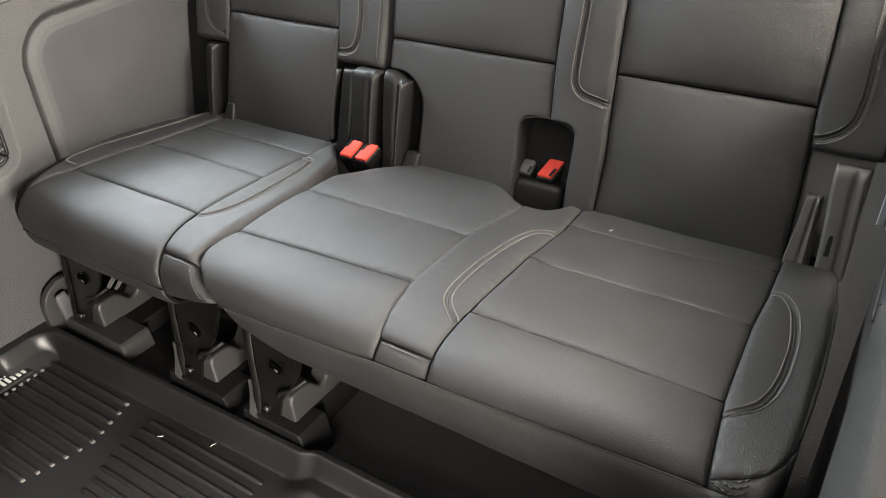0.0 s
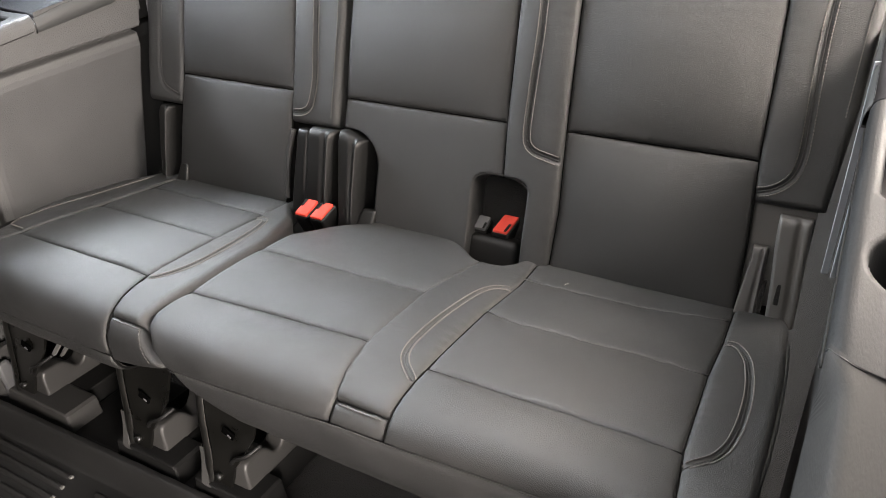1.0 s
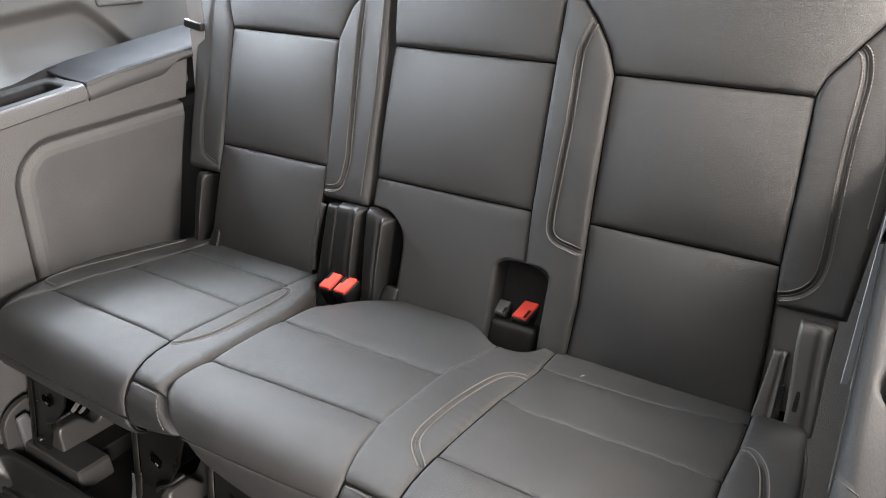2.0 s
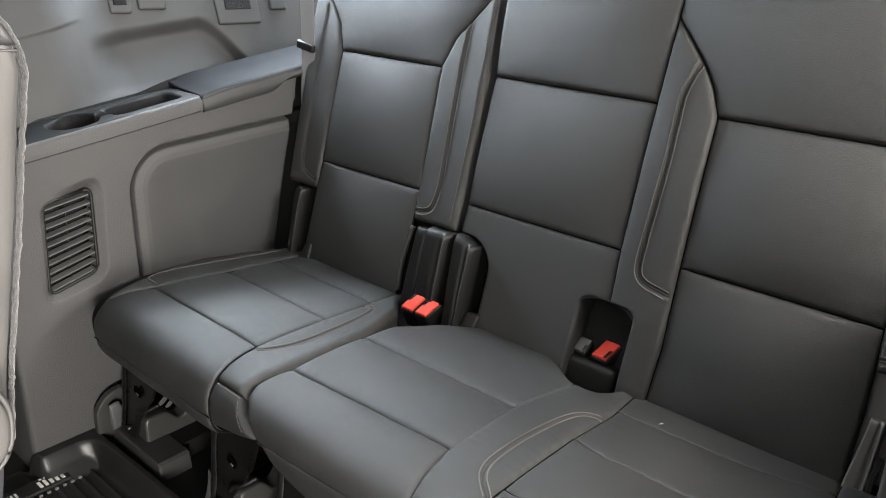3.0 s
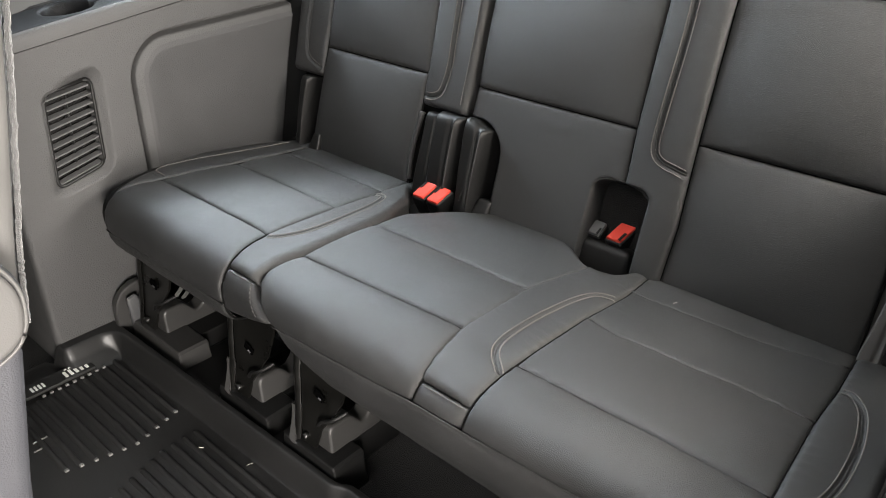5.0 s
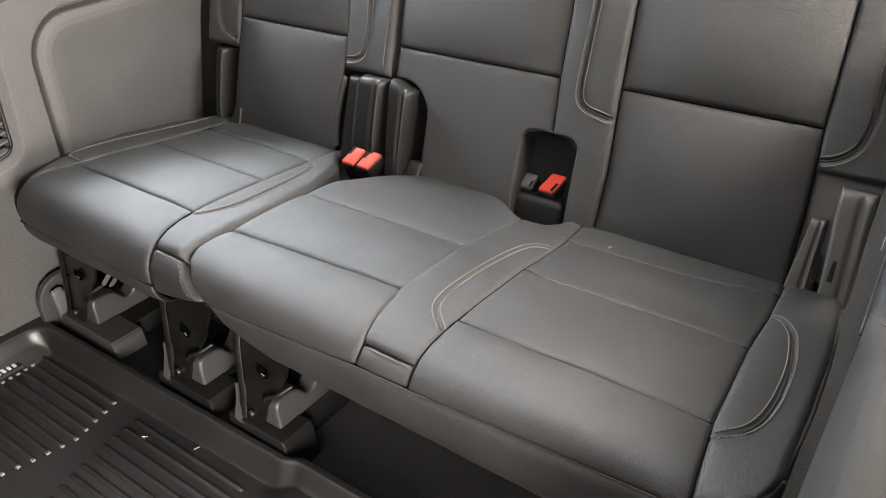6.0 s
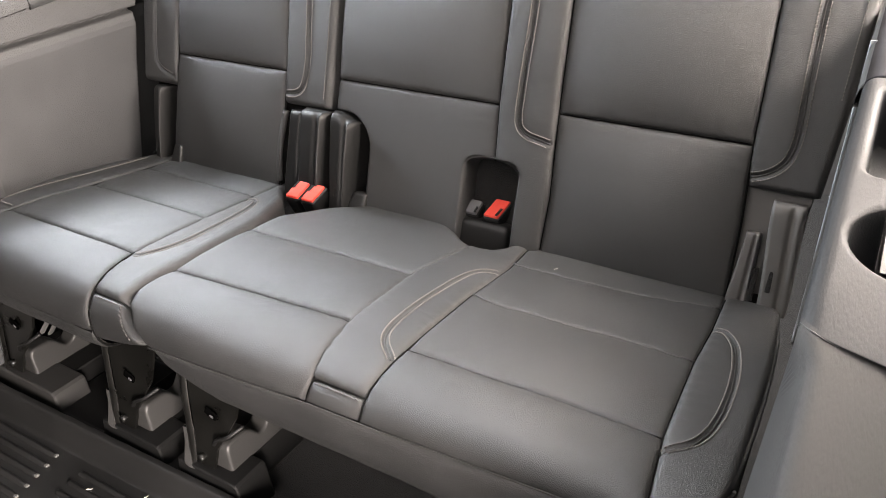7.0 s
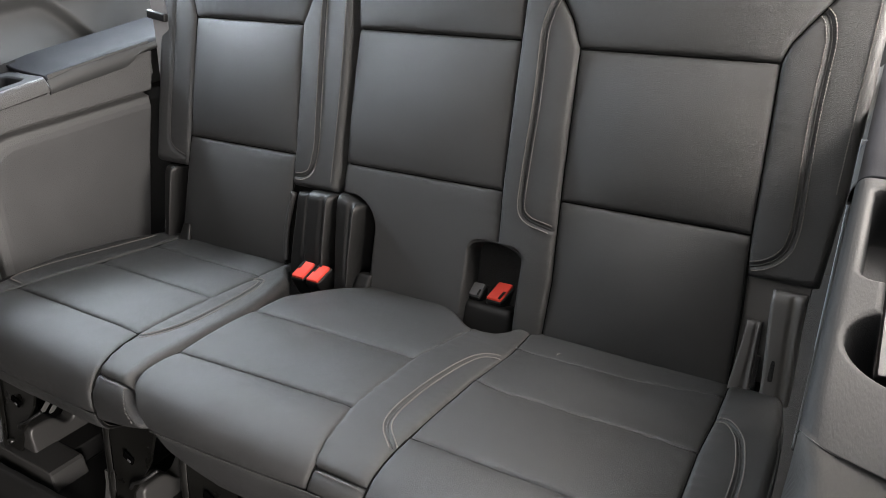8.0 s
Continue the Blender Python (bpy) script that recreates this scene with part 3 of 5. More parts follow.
under[..., 0] += 0.022
pos = np.concatenate([under, low, pos], 1)
top = raw("trim_top_right", pos.reshape(-1, 3), grid_faces(*pos.shape[:2]), TRIM_TOP)
tagged(top, "grained dark grey rounded top of the quarter trim", "trim panel", kind="structure")
run = [0.0, 0.001, 0.0025, 0.005, 0.009, 0.015, 0.023]
cord("joint", [(1.2392 + d, float(joint_line(d)), ledge_height(float(joint_line(d))) - 0.0008 - 0.012 * (1 - math.sqrt(max(0.0, 1 - max(0.0, 1 - d / 0.012) ** 2)))) for d in run],
     0.0008, BLACK_PLASTIC, top, sides=5)


# ---------------------------------------------------------------- air vent
def air_vent():
    t = thing("air_vent", (-0.012, 0.015, 0.365), "black louvred plastic air vent in the grey side trim", "vent")
    tl, tr, br, bl = (Vector(q) for q in ((-0.008, -0.021, 0.524), (-0.008, 0.061, 0.537), (-0.008, 0.056, 0.385), (-0.008, -0.031, 0.362)))

    def inside(u, v):
        return tl.lerp(tr, u).lerp(bl.lerp(br, u), v)

    ring = []
    corner = 0.17
    for cu, cv, a0 in ((1 - corner, corner * 0.5, -90), (1 - corner, 1 - corner * 0.5, 0), (corner, 1 - corner * 0.5, 90), (corner, corner * 0.5, 180)):
        for k in range(6):
            a = radians(a0 + 90 * k / 5)
            ring.append(inside(cu + corner * math.cos(a), cv + corner * 0.5 * math.sin(a)))
    ring.append(ring[0])
    cord("frame", ring, 0.0030, BLACK_PLASTIC, t, sides=8)
    raw("backing", [q + Vector((-0.022, 0, 0)) for q in (tl, tr, br, bl)], [(0, 1, 2, 3)], CARPET, t)
    for k in range(10):
        v = (k + 0.55) / 10
        l, r = inside(0.02 if 0 < k < 9 else 0.05, v), inside(0.98 if 0 < k < 9 else 0.94, v)
        d = (r - l)
        verts = []
        for q in (l, r):
            for dx, dz in ((-0.001, -0.0036), (0.0, -0.0006), (-0.0130, 0.0010), (-0.0140, -0.0014)):
                verts.append(q + Vector((dx, 0, dz)))
        raw("slat", verts, [(0, 1, 5, 4), (1, 2, 6, 5), (2, 3, 7, 6), (3, 0, 4, 7), (3, 2, 1, 0), (4, 5, 6, 7)], SLAT, t, smooth=False)
    m0, m1 = inside(0.5, 0.03), inside(0.5, 0.97)
    cord("divider", [m0 + Vector((-0.012, 0, 0)), m1 + Vector((-0.012, 0, 0))], 0.0018, BLACK_PLASTIC, t, sides=4)


air_vent()


# small fittings on the pillar trim
def fitting(name, y0, y1, z0, z1, mat, label, category, bars=False, hollow=False):
    def at_x(z):
        return -0.118 - 0.32 * (z - 0.65) - 0.05
    t = thing(name, (at_x(z0), (y0 + y1) / 2, z0), label, category)
    lean = math.atan(0.32)
    m = Matrix.Translation((at_x((z0 + z1) / 2), (y0 + y1) / 2, (z0 + z1) / 2)) @ Matrix.Rotation(-lean, 4, "Y")
    part("plate", block((0.012, y1 - y0, z1 - z0), m @ Matrix.Translation((0, 0, -(z1 - z0) / 2)), 0.005), mat, t, smooth=True)
    # a black inlay plays the shaded hollow
    if hollow:
        part("pocket", block((0.004, (y1 - y0) * 0.6, (z1 - z0) * 0.6), m @ Matrix.Translation((0.0065, 0, -(z1 - z0) * 0.15)), 0.0015), CARPET, t)
    if bars:
        for k in range(2):
            part("marking", block((0.001, 0.012, 0.003), m @ Matrix.Translation((0.0066, -0.012, 0.004 + 0.007 * k)), 0), WHITE, t)


fitting("coat_hook", 0.236, 0.280, 0.800, 0.845, UPPER_TRIM, "grey moulded plastic hook on the pillar trim", "hook", hollow=True)
fitting("switch_plate", 0.296, 0.356, 0.806, 0.85, UPPER_TRIM, "grey plastic switch plate with a small marking", "switch", bars=True)
fitting("slot_plate", 0.470, 0.580, 0.772, 0.86, UPPER_TRIM, "grey plastic plate with a dark slot in the pillar trim", "slot plate", hollow=True)
fitting("trim_cap", 0.615, 0.66, 0.80, 0.86, UPPER_TRIM, "small grey plastic cap on the pillar trim", "cap")


# ---------------------------------------------------------------- floor mat
def floor_mat():
    t = thing("floor_mat", (0.6, -0.30, FLOOR_Z), "black moulded rubber floor mat with raised rim and ribs", "floor mat")
    xs = np.concatenate([np.linspace(0.001, 0.07, 36), np.arange(0.074, 1.22, 0.005)])
    ys = np.concatenate([np.arange(-0.95, -0.04, 0.007), np.linspace(-0.04, 0.034, 60)])
    x, y = np.meshgrid(xs, ys)
    back = 0.002 + 0.012 * np.clip(x / 0.6, 0, 1) + 0.012 * smoothstep(0.615, 0.645, x)
    inner = rounded_sd(x + 0.06 * smoothstep(-0.100, -0.122, y), y - back, 0.026, 3.0, -3.0, -0.013, 0.032)
    rim = smoothstep(-0.012, 0.007, inner)
    wide = smoothstep(-0.115, -0.122, y)
    base = FLOOR_Z + 0.006 + 0.016 * smoothstep(0.60, 0.66, x) * smoothstep(-0.06, -0.02, y)
    z = base + (0.078 - base) * (0.5 * rim + 0.5 * np.maximum(smoothstep(0.068, 0.028, x + 0.06 * smoothstep(-0.100, -0.122, y)), smoothstep(-0.016, 0.004, inner)))
    over = y - back
    z -= 0.05 * smoothstep(0.0015, 0.006, over)
    z = np.maximum(z, FLOOR_Z + 0.001)
    z += 0.0015 * np.sin(9 * x) * np.sin(7 * y)
    pos = np.stack([x - 0.03 * wide * smoothstep(0.05, 0.0, x), y, z], -1)
    raw("sheet", pos.reshape(-1, 3), grid_faces(*pos.shape[:2]), RUBBER, t)

    def rib(x0, x1, y0):
        verts, faces = [], []
        section = [(-0.0050, 0.0), (-0.0032, 0.0028), (0.0, 0.0038), (0.0032, 0.0028), (0.0050, 0.0)]
        z0 = FLOOR_Z + 0.0058
        stops = [(x0, 0.05), (x0 + 0.003, 0.75), (x0 + 0.009, 1), (x1 - 0.009, 1), (x1 - 0.003, 0.75), (x1, 0.05)]
        for sx, k in stops:
            verts += [(sx, y0 + a * (0.4 + 0.6 * k), z0 + b * k) for a, b in section]
        for i in range(len(stops) - 1):
            faces += [(i * 5 + k, i * 5 + k + 1, i * 5 + k + 6, i * 5 + k + 5) for k in range(4)]
        return raw("rib", verts, faces, RUBBER, t)

    ends = (0.27, 0.276, 0.281, 0.287, 0.292, 0.288, 0.283, 0.278, 0.272, 0.266)
    for i, e in enumerate(ends):
        rib(0.012 if i < 1 else 0.066, e, -0.036 - 0.0205 * i)
        # a pale block stands in for the highlight on the rib's end
        part("rib_glint", block((0.006, 0.0062, 0.0042), Matrix.Translation((e - 0.002, -0.036 - 0.0205 * i, FLOOR_Z + 0.0060)), 0.0014), PALE_GLINT_AND_MARK, t, "rib end with a highlight painted pale")
    for i in range(20):
        rib(0.33 + (0.006 * max(0, i - 3) if i < 8 else 0.03), 0.582, -0.040 - 0.0205 * i)
    for i in range(14):
        rib(0.68, 0.95, -0.060 - 0.0205 * i)
    # moulded plate with worn markings by the wall
    part("badge", span(0.029, 0.063, -0.194, -0.072, FLOOR_Z + 0.012, FLOOR_Z + 0.0175, 0.001), RUBBER, t)
    for y0, y1, x0, x1 in ((-0.122, -0.076, 0.039, 0.057), (-0.116, -0.086, 0.0325, 0.0355), (-0.180, -0.154, 0.041, 0.055)):
        n = 5 if y1 - y0 > 0.04 else 4
        w = (y1 - y0) / n
        for k in range(n):
            part("marking", span(x0, x1, y0 + k * w, y0 + k * w + w * 0.55, FLOOR_Z + 0.0172, FLOOR_Z + 0.0182, 0), WHITE, t)
    # two pale bars on the mat
    for x, y0, y1 in ((0.165, -0.230, -0.207), (0.186, -0.237, -0.222)):
        part("pale_mark", span(x, x + 0.0025, y0, y1, FLOOR_Z + 0.0055, FLOOR_Z + 0.0082, 0.0006), PALE_GLINT_AND_MARK, t)
    # the studs are coloured pale to imitate the glints where the ribs begin
    for k in range(9):
        part("stud", block((0.005, 0.006, 0.0045), Matrix.Translation((0.068, -0.060 - 0.0135 * k, FLOOR_Z + 0.0085)), 0.0012), PALE_GLINT_AND_MARK, t)


floor_mat()
for k, (lx, ly, turn) in enumerate(((0.367, -0.013, 10), (0.462, -0.025, 75), (0.375, -0.056, 45))):
    q = thing("lint", (lx, ly, FLOOR_Z + 0.007), "tiny pale fibre lying on the rubber mat", "lint", group="lint on the mat")
    d = Vector((math.cos(radians(turn)), math.sin(radians(turn)), 0)) * 0.005
    b = Vector((lx, ly, FLOOR_Z + 0.0085))
    cord("fibre", [b - d, b - d * 0.3 + Vector((0, 0, 0.0012)), b + d * 0.4, b + d], 0.0007, LINT, q, sides=4)
fibre = thing("lint", (0.9245, 0.380, 0.348), "tiny pale fibre lying on the leather cushion", "lint")
cord("fibre", [(0.9225, 0.376, 0.3480), (0.9240, 0.379, 0.3492), (0.9252, 0.382, 0.3484), (0.9258, 0.384, 0.3478)], 0.0004, LINT, fibre, sides=4)

# ---------------------------------------------------------------- the split third-row bench
SEAT, BACK = Cushion(), Backrest()
Y, Z = SEAT.of_y, SEAT.of_z
REAR, END = Y(0.468), float(SEAT.s[-1])
CREASE = [(0.50, Z(0.330)), (0.69, Z(0.339)), (0.80, Z(0.345)), (0.875, Z(0.346)), (1.01, Z(0.350)), (1.16, Z(0.354)), (1.23, Z(0.356))]


def double_row(panel, line, parent, side):
    """A sunk seam with a slim welt in it and a row of stitches on either side."""
    for d in (side, -side):
        stitching(panel, line, parent, THREAD, d)
    q = smooth_line(line, 0.003)
    cord("welt", panel.at(q[:, 0], q[:, 1], 0.0010), 0.0014, LEATHER, parent, sides=6)


def seam_line(surface, x0, x1, v, parent, lift=-0.0007, radius=0.0017, mat=DARK_THREAD):
    """The thread line along a cross seam; v is a height or a line of (x, v)."""
    f = curve(v)
    xs = np.linspace(x0, x1, 40)
    p, n = surface.point(xs, f(xs))
    return cord("seam", p + n * lift, radius, mat, parent, sides=5)


def long_seam(surface, table, v0, v1, parent, lift=-0.0007, radius=0.0019, mat=DARK_THREAD):
    f = curve(table)
    vs = np.linspace(v0, v1, 60)
    p, n = surface.point(f(vs), vs)
    return cord("seam", p + n * lift, radius, mat, parent, sides=5)


def seat_leg(x, parent):
    """A pressed steel leg: a tapering plate with a turned-in flange, a pivot pin and a latch slot."""
    outline = [(-0.018, 0.088), (0.014, 0.088), (0.022, 0.125), (0.056, 0.185), (0.072, 0.275), (-0.038, 0.275), (-0.033, 0.200), (-0.022, 0.135)]
    def put(p, dy):
        z = p[1]
        return (x + p[0], 0.032 + (z - 0.09) * 0.20 + dy, z)
    verts = [put(p, 0.0) for p in outline] + [put(p, 0.005) for p in outline]
    n = len(outline)
    faces = [tuple(range(n)), tuple(range(2 * n - 1, n - 1, -1))] + [(i, (i + 1) % n, n + (i + 1) % n, n + i) for i in range(n)]
    leg = raw("leg", verts, faces, STEEL, parent, "black painted steel leg", smooth=False)
    left = [outline[0], outline[7], outline[6], outline[5]]
    line = smooth_line([put(p, -0.002) for p in left], 0.01)
    verts, faces = [], []
    for q in line:
        verts += [tuple(q), (q[0] - 0.004, q[1] - 0.004, q[2]), (q[0] - 0.012, q[1] - 0.002, q[2]), (q[0] - 0.019, q[1] + 0.010, q[2]),
                  (q[0] - 0.020, q[1] + 0.030, q[2])]
    for i in range(len(line) - 1):
        faces += [(i * 5 + k, i * 5 + k + 1, i * 5 + k + 6, i * 5 + k + 5) for k in range(4)]
    raw("flange", verts, faces, STEEL, leg)
    m = Matrix.Translation(put((0.012, 0.178), -0.003)) @ Matrix.Rotation(radians(25), 4, "Y")
    # a black block takes the place of the shaded hole
    part("slot", block((0.022, 0.004, 0.013), m, 0.002), HOLE, leg)
    part("latch", block((0.007, 0.005, 0.003), m @ Matrix.Translation((0.004, -0.001, 0.004)), 0.001), LATCH, leg)
    pin = bmesh.new()
    bmesh.ops.create_cone(pin, cap_ends=True, segments=12, radius1=0.006, radius2=0.006, depth=0.012,
                          matrix=Matrix.Translation(put((-0.006, 0.104), -0.002)) @ Matrix.Rotation(radians(90), 4, "X"))
    part("pivot_pin", pin, STEEL, leg, smooth=True)
    line = smooth_line([put(p, dy) for p, dy in (((0.018, 0.135), -0.003), ((0.030, 0.150), -0.008), ((0.048, 0.160), -0.006), ((0.062, 0.172), 0.01))], 0.003)
    cord("return_spring", line, 0.0032, BLACK_PLASTIC, leg)
    return leg


def hinge_cover(foot, head, z0, z1, parent, proud=0.030, base=-0.030, rib=1.0, droop=0.0, slots=(), mat=None):
    """A moulded shell over the hinge at the foot of a backrest. foot, head: its x span below and above; rib: height of the raised
    edge along its inner side; droop: how far the inner corner of its top lies below the outer one."""
    u, w = np.meshgrid(np.concatenate([[0], np.linspace(0, 1, 40), [1]]), np.concatenate([np.linspace(0, 1, 44), [1]]))
    x0 = foot[0] + (head[0] - foot[0]) * smoothstep(0, 1, w)
    x1 = foot[1] + (head[1] - foot[1]) * smoothstep(0, 1, w)
    x = x0 + (x1 - x0) * u
    z = z0 + (z1 - z0 - droop * smoothstep(0.15, 1.0, u)) * w
    side = np.sqrt(np.clip(1 - (1 - np.clip(np.minimum(u, 1 - u) / 0.13, 0, 1)) ** 2, 0, 1))
    crown = np.sqrt(np.clip(1 - (1 - np.clip((1 - w) / 0.10, 0, 1)) ** 2, 0, 1))
    deep = proud * (0.45 + 0.55 * side) * (0.55 + 0.45 * crown) * (0.86 + 0.14 * smoothstep(0.0, 0.5, w))
    deep += rib * 0.006 * np.exp(-((u - 0.86) / 0.075) ** 2) * crown
    deep -= 0.003 * np.exp(-((u - 0.66) / 0.10) ** 2) * crown
    rim = np.zeros_like(u)
    rim[:, 0] = rim[:, -1] = rim[-1] = 1
    p, n = BACK.point(x, z)
    pos = p + n * np.where(rim > 0, base, deep)[..., None]
    ob = raw("hinge_cover", pos.reshape(-1, 3), grid_faces(*pos.shape[:2]), mat or BLACK_PLASTIC, parent, "satin black plastic hinge cover")
    for sx, sz, high in slots:
        q, m = BACK.point(np.array([sx]), np.array([sz]))
        q = Vector(q[0] + m[0] * (proud * 0.86 - 0.001))
        # no opening is cut; black colour gives the slot its dark inside
        part("slot", block((0.0065, 0.006, high), Matrix.Translation(q) @ Matrix.Rotation(-math.atan(0.277), 4, "X"), 0.002), CARPET, ob)
    return ob


def left_seat():
    t = thing("rear_seat", (0.25, 0.05, FLOOR_Z), "narrow black leather section of the split third-row bench", "seat", "third-row seats")
    edge_l = [(REAR, 0.060), (Y(0.431), 0.050), (Y(0.353), 0.024), (Y(0.237), 0.012), (Y(0.125), 0.040), (Y(0.05), 0.072), (Y(0.01), 0.086),
              (Z(0.33), 0.088), (Z(0.28), 0.098), (END, 0.110)]
    a = [(REAR, 0.106), (Y(0.10), 0.102), (Y(0.05), 0.097), (Y(0.01), 0.094), (Z(0.33), 0.096), (Z(0.28), 0.106), (END, 0.120)]
    b = [(REAR, 0.372), (Y(0.36), 0.374), (Y(0.25), 0.381), (Y(0.10), 0.397), (Y(0.05), 0.410), (Y(0.007), 0.425), (Z(0.32), 0.430), (END, 0.438)]
    edge_r = [(REAR, 0.386), (Y(0.411), 0.398), (Y(0.373), 0.431), (Y(0.30), 0.456), (Y(0.255), 0.465), (Y(0.119), 0.480), (Y(0.048), 0.483),
              (Y(0.009), 0.486), (Z(0.362), 0.490), (Z(0.350), 0.499), (Z(0.338), 0.514), (Z(0.330), 0.526), (Z(0.322), 0.534), (Z(0.312), 0.529),
              (Z(0.300), 0.512), (END, 0.500)]
    # the lower edge rises towards the wide section
    hem = [(0.0, END), (0.40, END), (0.43, Z(0.298)), (0.494, Z(0.310)), (0.547, Z(0.324))]
    # towards the front the black core juts past the leather as painted shadow
    core = Panel(SEAT, [(v, x + (0.006 if v < Y(0.20) else -0.020)) for v, x in edge_l], [(v, x - 0.006) for v, x in edge_r], REAR, hem, puff=-0.004, soft=0.004, free="LRE", roll=0.006)
    c = core.build("cushion", SIDE_AND_GAP_BLACK, t, res=0.012, skirt=0.05, crumple=0)
    part("seat_pan", span(0.07, 0.47, 0.07, 0.46, 0.248, 0.31, 0.008), SIDE_AND_GAP_BLACK, c)
    y1, y2, y3 = Y(0.098), Y(0.248), Y(0.364)
    low = Z(0.316)
    Panel(SEAT, a, b, REAR, y3, puff=0.007).build("seat_panel", LEATHER, c)
    Panel(SEAT, a, b, y3, y2, puff=0.007).build("seat_panel", LEATHER, c)
    Panel(SEAT, a, b, y2, y1, puff=0.008).build("seat_panel", LEATHER, c)
    Panel(SEAT, a, b, y1, low, puff=0.009, soft=0.02, shallow="E").build("nose_panel", LEATHER_HOLES, c, "perforated black leather")
    Panel(SEAT, a, b, low, END, puff=0.008, soft=0.006, shallow="S").build("skirt_panel", LEATHER, c)
    loop_l = [(0.094, Y(0.104)), (0.066, Y(0.104)), (0.055, Y(0.116)), (0.050, Y(0.14)), (0.047, Y(0.21)), (0.052, Y(0.30)), (0.060, Y(0.40))]
    bl = Panel(SEAT, edge_l, a, REAR, END, puff=0.008, soft=0.01, free="L", roll=0.018, seams=[loop_l])
    bl.build("bolster", LEATHER, c)
    stitching(bl, loop_l, c, THREAD, 0.0045)
    loop_r = [(0.409, Y(0.091)), (0.417, Y(0.097)), (0.428, Y(0.125)), (0.432, Y(0.165)), (0.424, Y(0.235)), (0.413, Y(0.302)), (0.402, Y(0.336)), (0.390, Y(0.345)),
              (0.378, Y(0.340))]
    br = Panel(SEAT, b, edge_r, REAR, Y(0.010), puff=0.008, soft=0.01, free="R", roll=0.016, seams=[loop_r])
    br.build("bolster", LEATHER, c)
    double_row(br, loop_r, c, 0.0048)
    bf = Panel(SEAT, b, edge_r, Y(0.010), [(q, v - 0.004) for q, v in hem], puff=0.006, soft=0.008, free="RE", roll=0.012)
    bf.build("bolster_front", LEATHER, c)
    stitching(bf, [(0.432, Y(0.007)), (0.46, Y(0.007)), (0.486, Y(0.007))], c, STITCH, 0.0, 0.004, 0.002)
    stitching(bf, [(0.482, Z(0.362)), (0.492, Z(0.350)), (0.503, Z(0.338)), (0.514, Z(0.328))], c, STITCH, 0.0, 0.004, 0.002)
    for v in (y1, y2, y3):
        seam_line(SEAT, float(curve(a)(v)), float(curve(b)(v)), v, c)
    seam_line(SEAT, float(curve(a)(low)), float(curve(b)(low)), low, c, 0.0042, 0.0010)
    long_seam(SEAT, a, REAR, Y(0.05), c)
    long_seam(SEAT, b, REAR, Y(0.03), c)
    # pipings round the outer corners
    piping(SEAT, [(x + 0.001, v) for v, x in a[2:]], c, DARK_THREAD, 0.0016, 0.001)
    piping(SEAT, [(x, v) for v, x in b[3:]], c, DARK_THREAD, 0.0016, 0.0015)

    # backrest
    el = [(0.33, 0.020), (0.465, 0.019), (0.57, 0.014), (0.795, 0.004), (1.0, 0.0)]
    a = [(0.33, 0.102), (0.535, 0.108), (0.75, 0.103), (0.80, 0.085), (0.83, 0.060), (0.88, 0.012)]
    b = [(0.33, 0.368), (0.40, 0.372), (0.544, 0.373), (0.75, 0.365), (0.80, 0.384), (0.827, 0.407), (0.88, 0.452)]
    er = [(0.33, 0.475), (0.49, 0.475), (0.655, 0.476), (0.84, 0.466), (1.0, 0.455)]
    core = Panel(BACK, [(v, x + 0.008) for v, x in el], [(v, x - 0.008) for v, x in er], 0.34, 0.985, puff=-0.014, soft=0.004, free="LRE", roll=0.012)
    k = core.build("backrest", SIDE_AND_GAP_BLACK, t, res=0.014, skirt=0.07, crumple=0)
    Panel(BACK, a, b, 0.325, 0.535, puff=0.008, belly=0.009).build("back_panel", LEATHER, k)
    Panel(BACK, a, b, 0.535, 0.750, puff=0.009, soft=0.024, belly=0.009).build("back_panel", LEATHER, k)
    Panel(BACK, a, b, 0.750, 0.99, puff=0.010, soft=0.024, free="E", belly=0.009).build("back_panel", LEATHER, k)
    sl = [(0.044, 0.83), (0.046, 0.799), (0.049, 0.65), (0.051, 0.545), (0.062, 0.510), (0.097, 0.494)]
    p = Panel(BACK, el, a, 0.478, 0.885, puff=0.010, soft=0.012, free="LS", roll=0.012, seams=[sl])
    p.build("back_bolster", LEATHER, k)
    stitching(p, sl, k, STITCH, 0.004)
    sr = [(0.412, 0.83), (0.412, 0.80), (0.413, 0.757), (0.421, 0.60), (0.423, 0.555), (0.416, 0.515), (0.400, 0.502), (0.380, 0.499)]
    p = Panel(BACK, b, er, 0.482, 0.885, puff=0.011, soft=0.012, free="RS", roll=0.012, seams=[sr])
    p.build("back_bolster", LEATHER, k)
    double_row(p, sr, k, 0.0058)
    stitching(p, [(0.462, 0.50), (0.462, 0.655), (0.455, 0.82), (0.450, 0.87)], k, THREAD)
    piping(BACK, [(0.470, 0.49), (0.470, 0.6), (0.467, 0.75), (0.460, 0.86), (0.455, 0.93)], k, LEATHER, 0.003, 0.004)
    piping(BACK, [(0.379, 0.470), (0.375, 0.450), (0.371, 0.420), (0.370, 0.385), (0.374, 0.350)], k, LEATHER, 0.0058, 0.004, name="edge_piping")
    for v in (0.535, 0.750):
        seam_line(BACK, float(curve(a)(v)), float(curve(b)(v)), v, k)
    long_seam(BACK, a, 0.34, 0.87, k)
    long_seam(BACK, b, 0.34, 0.87, k)
    hinge_cover((0.430, 0.484), (0.427, 0.482), 0.325, 0.482, t, slots=[(0.436, 0.372, 0.022)])
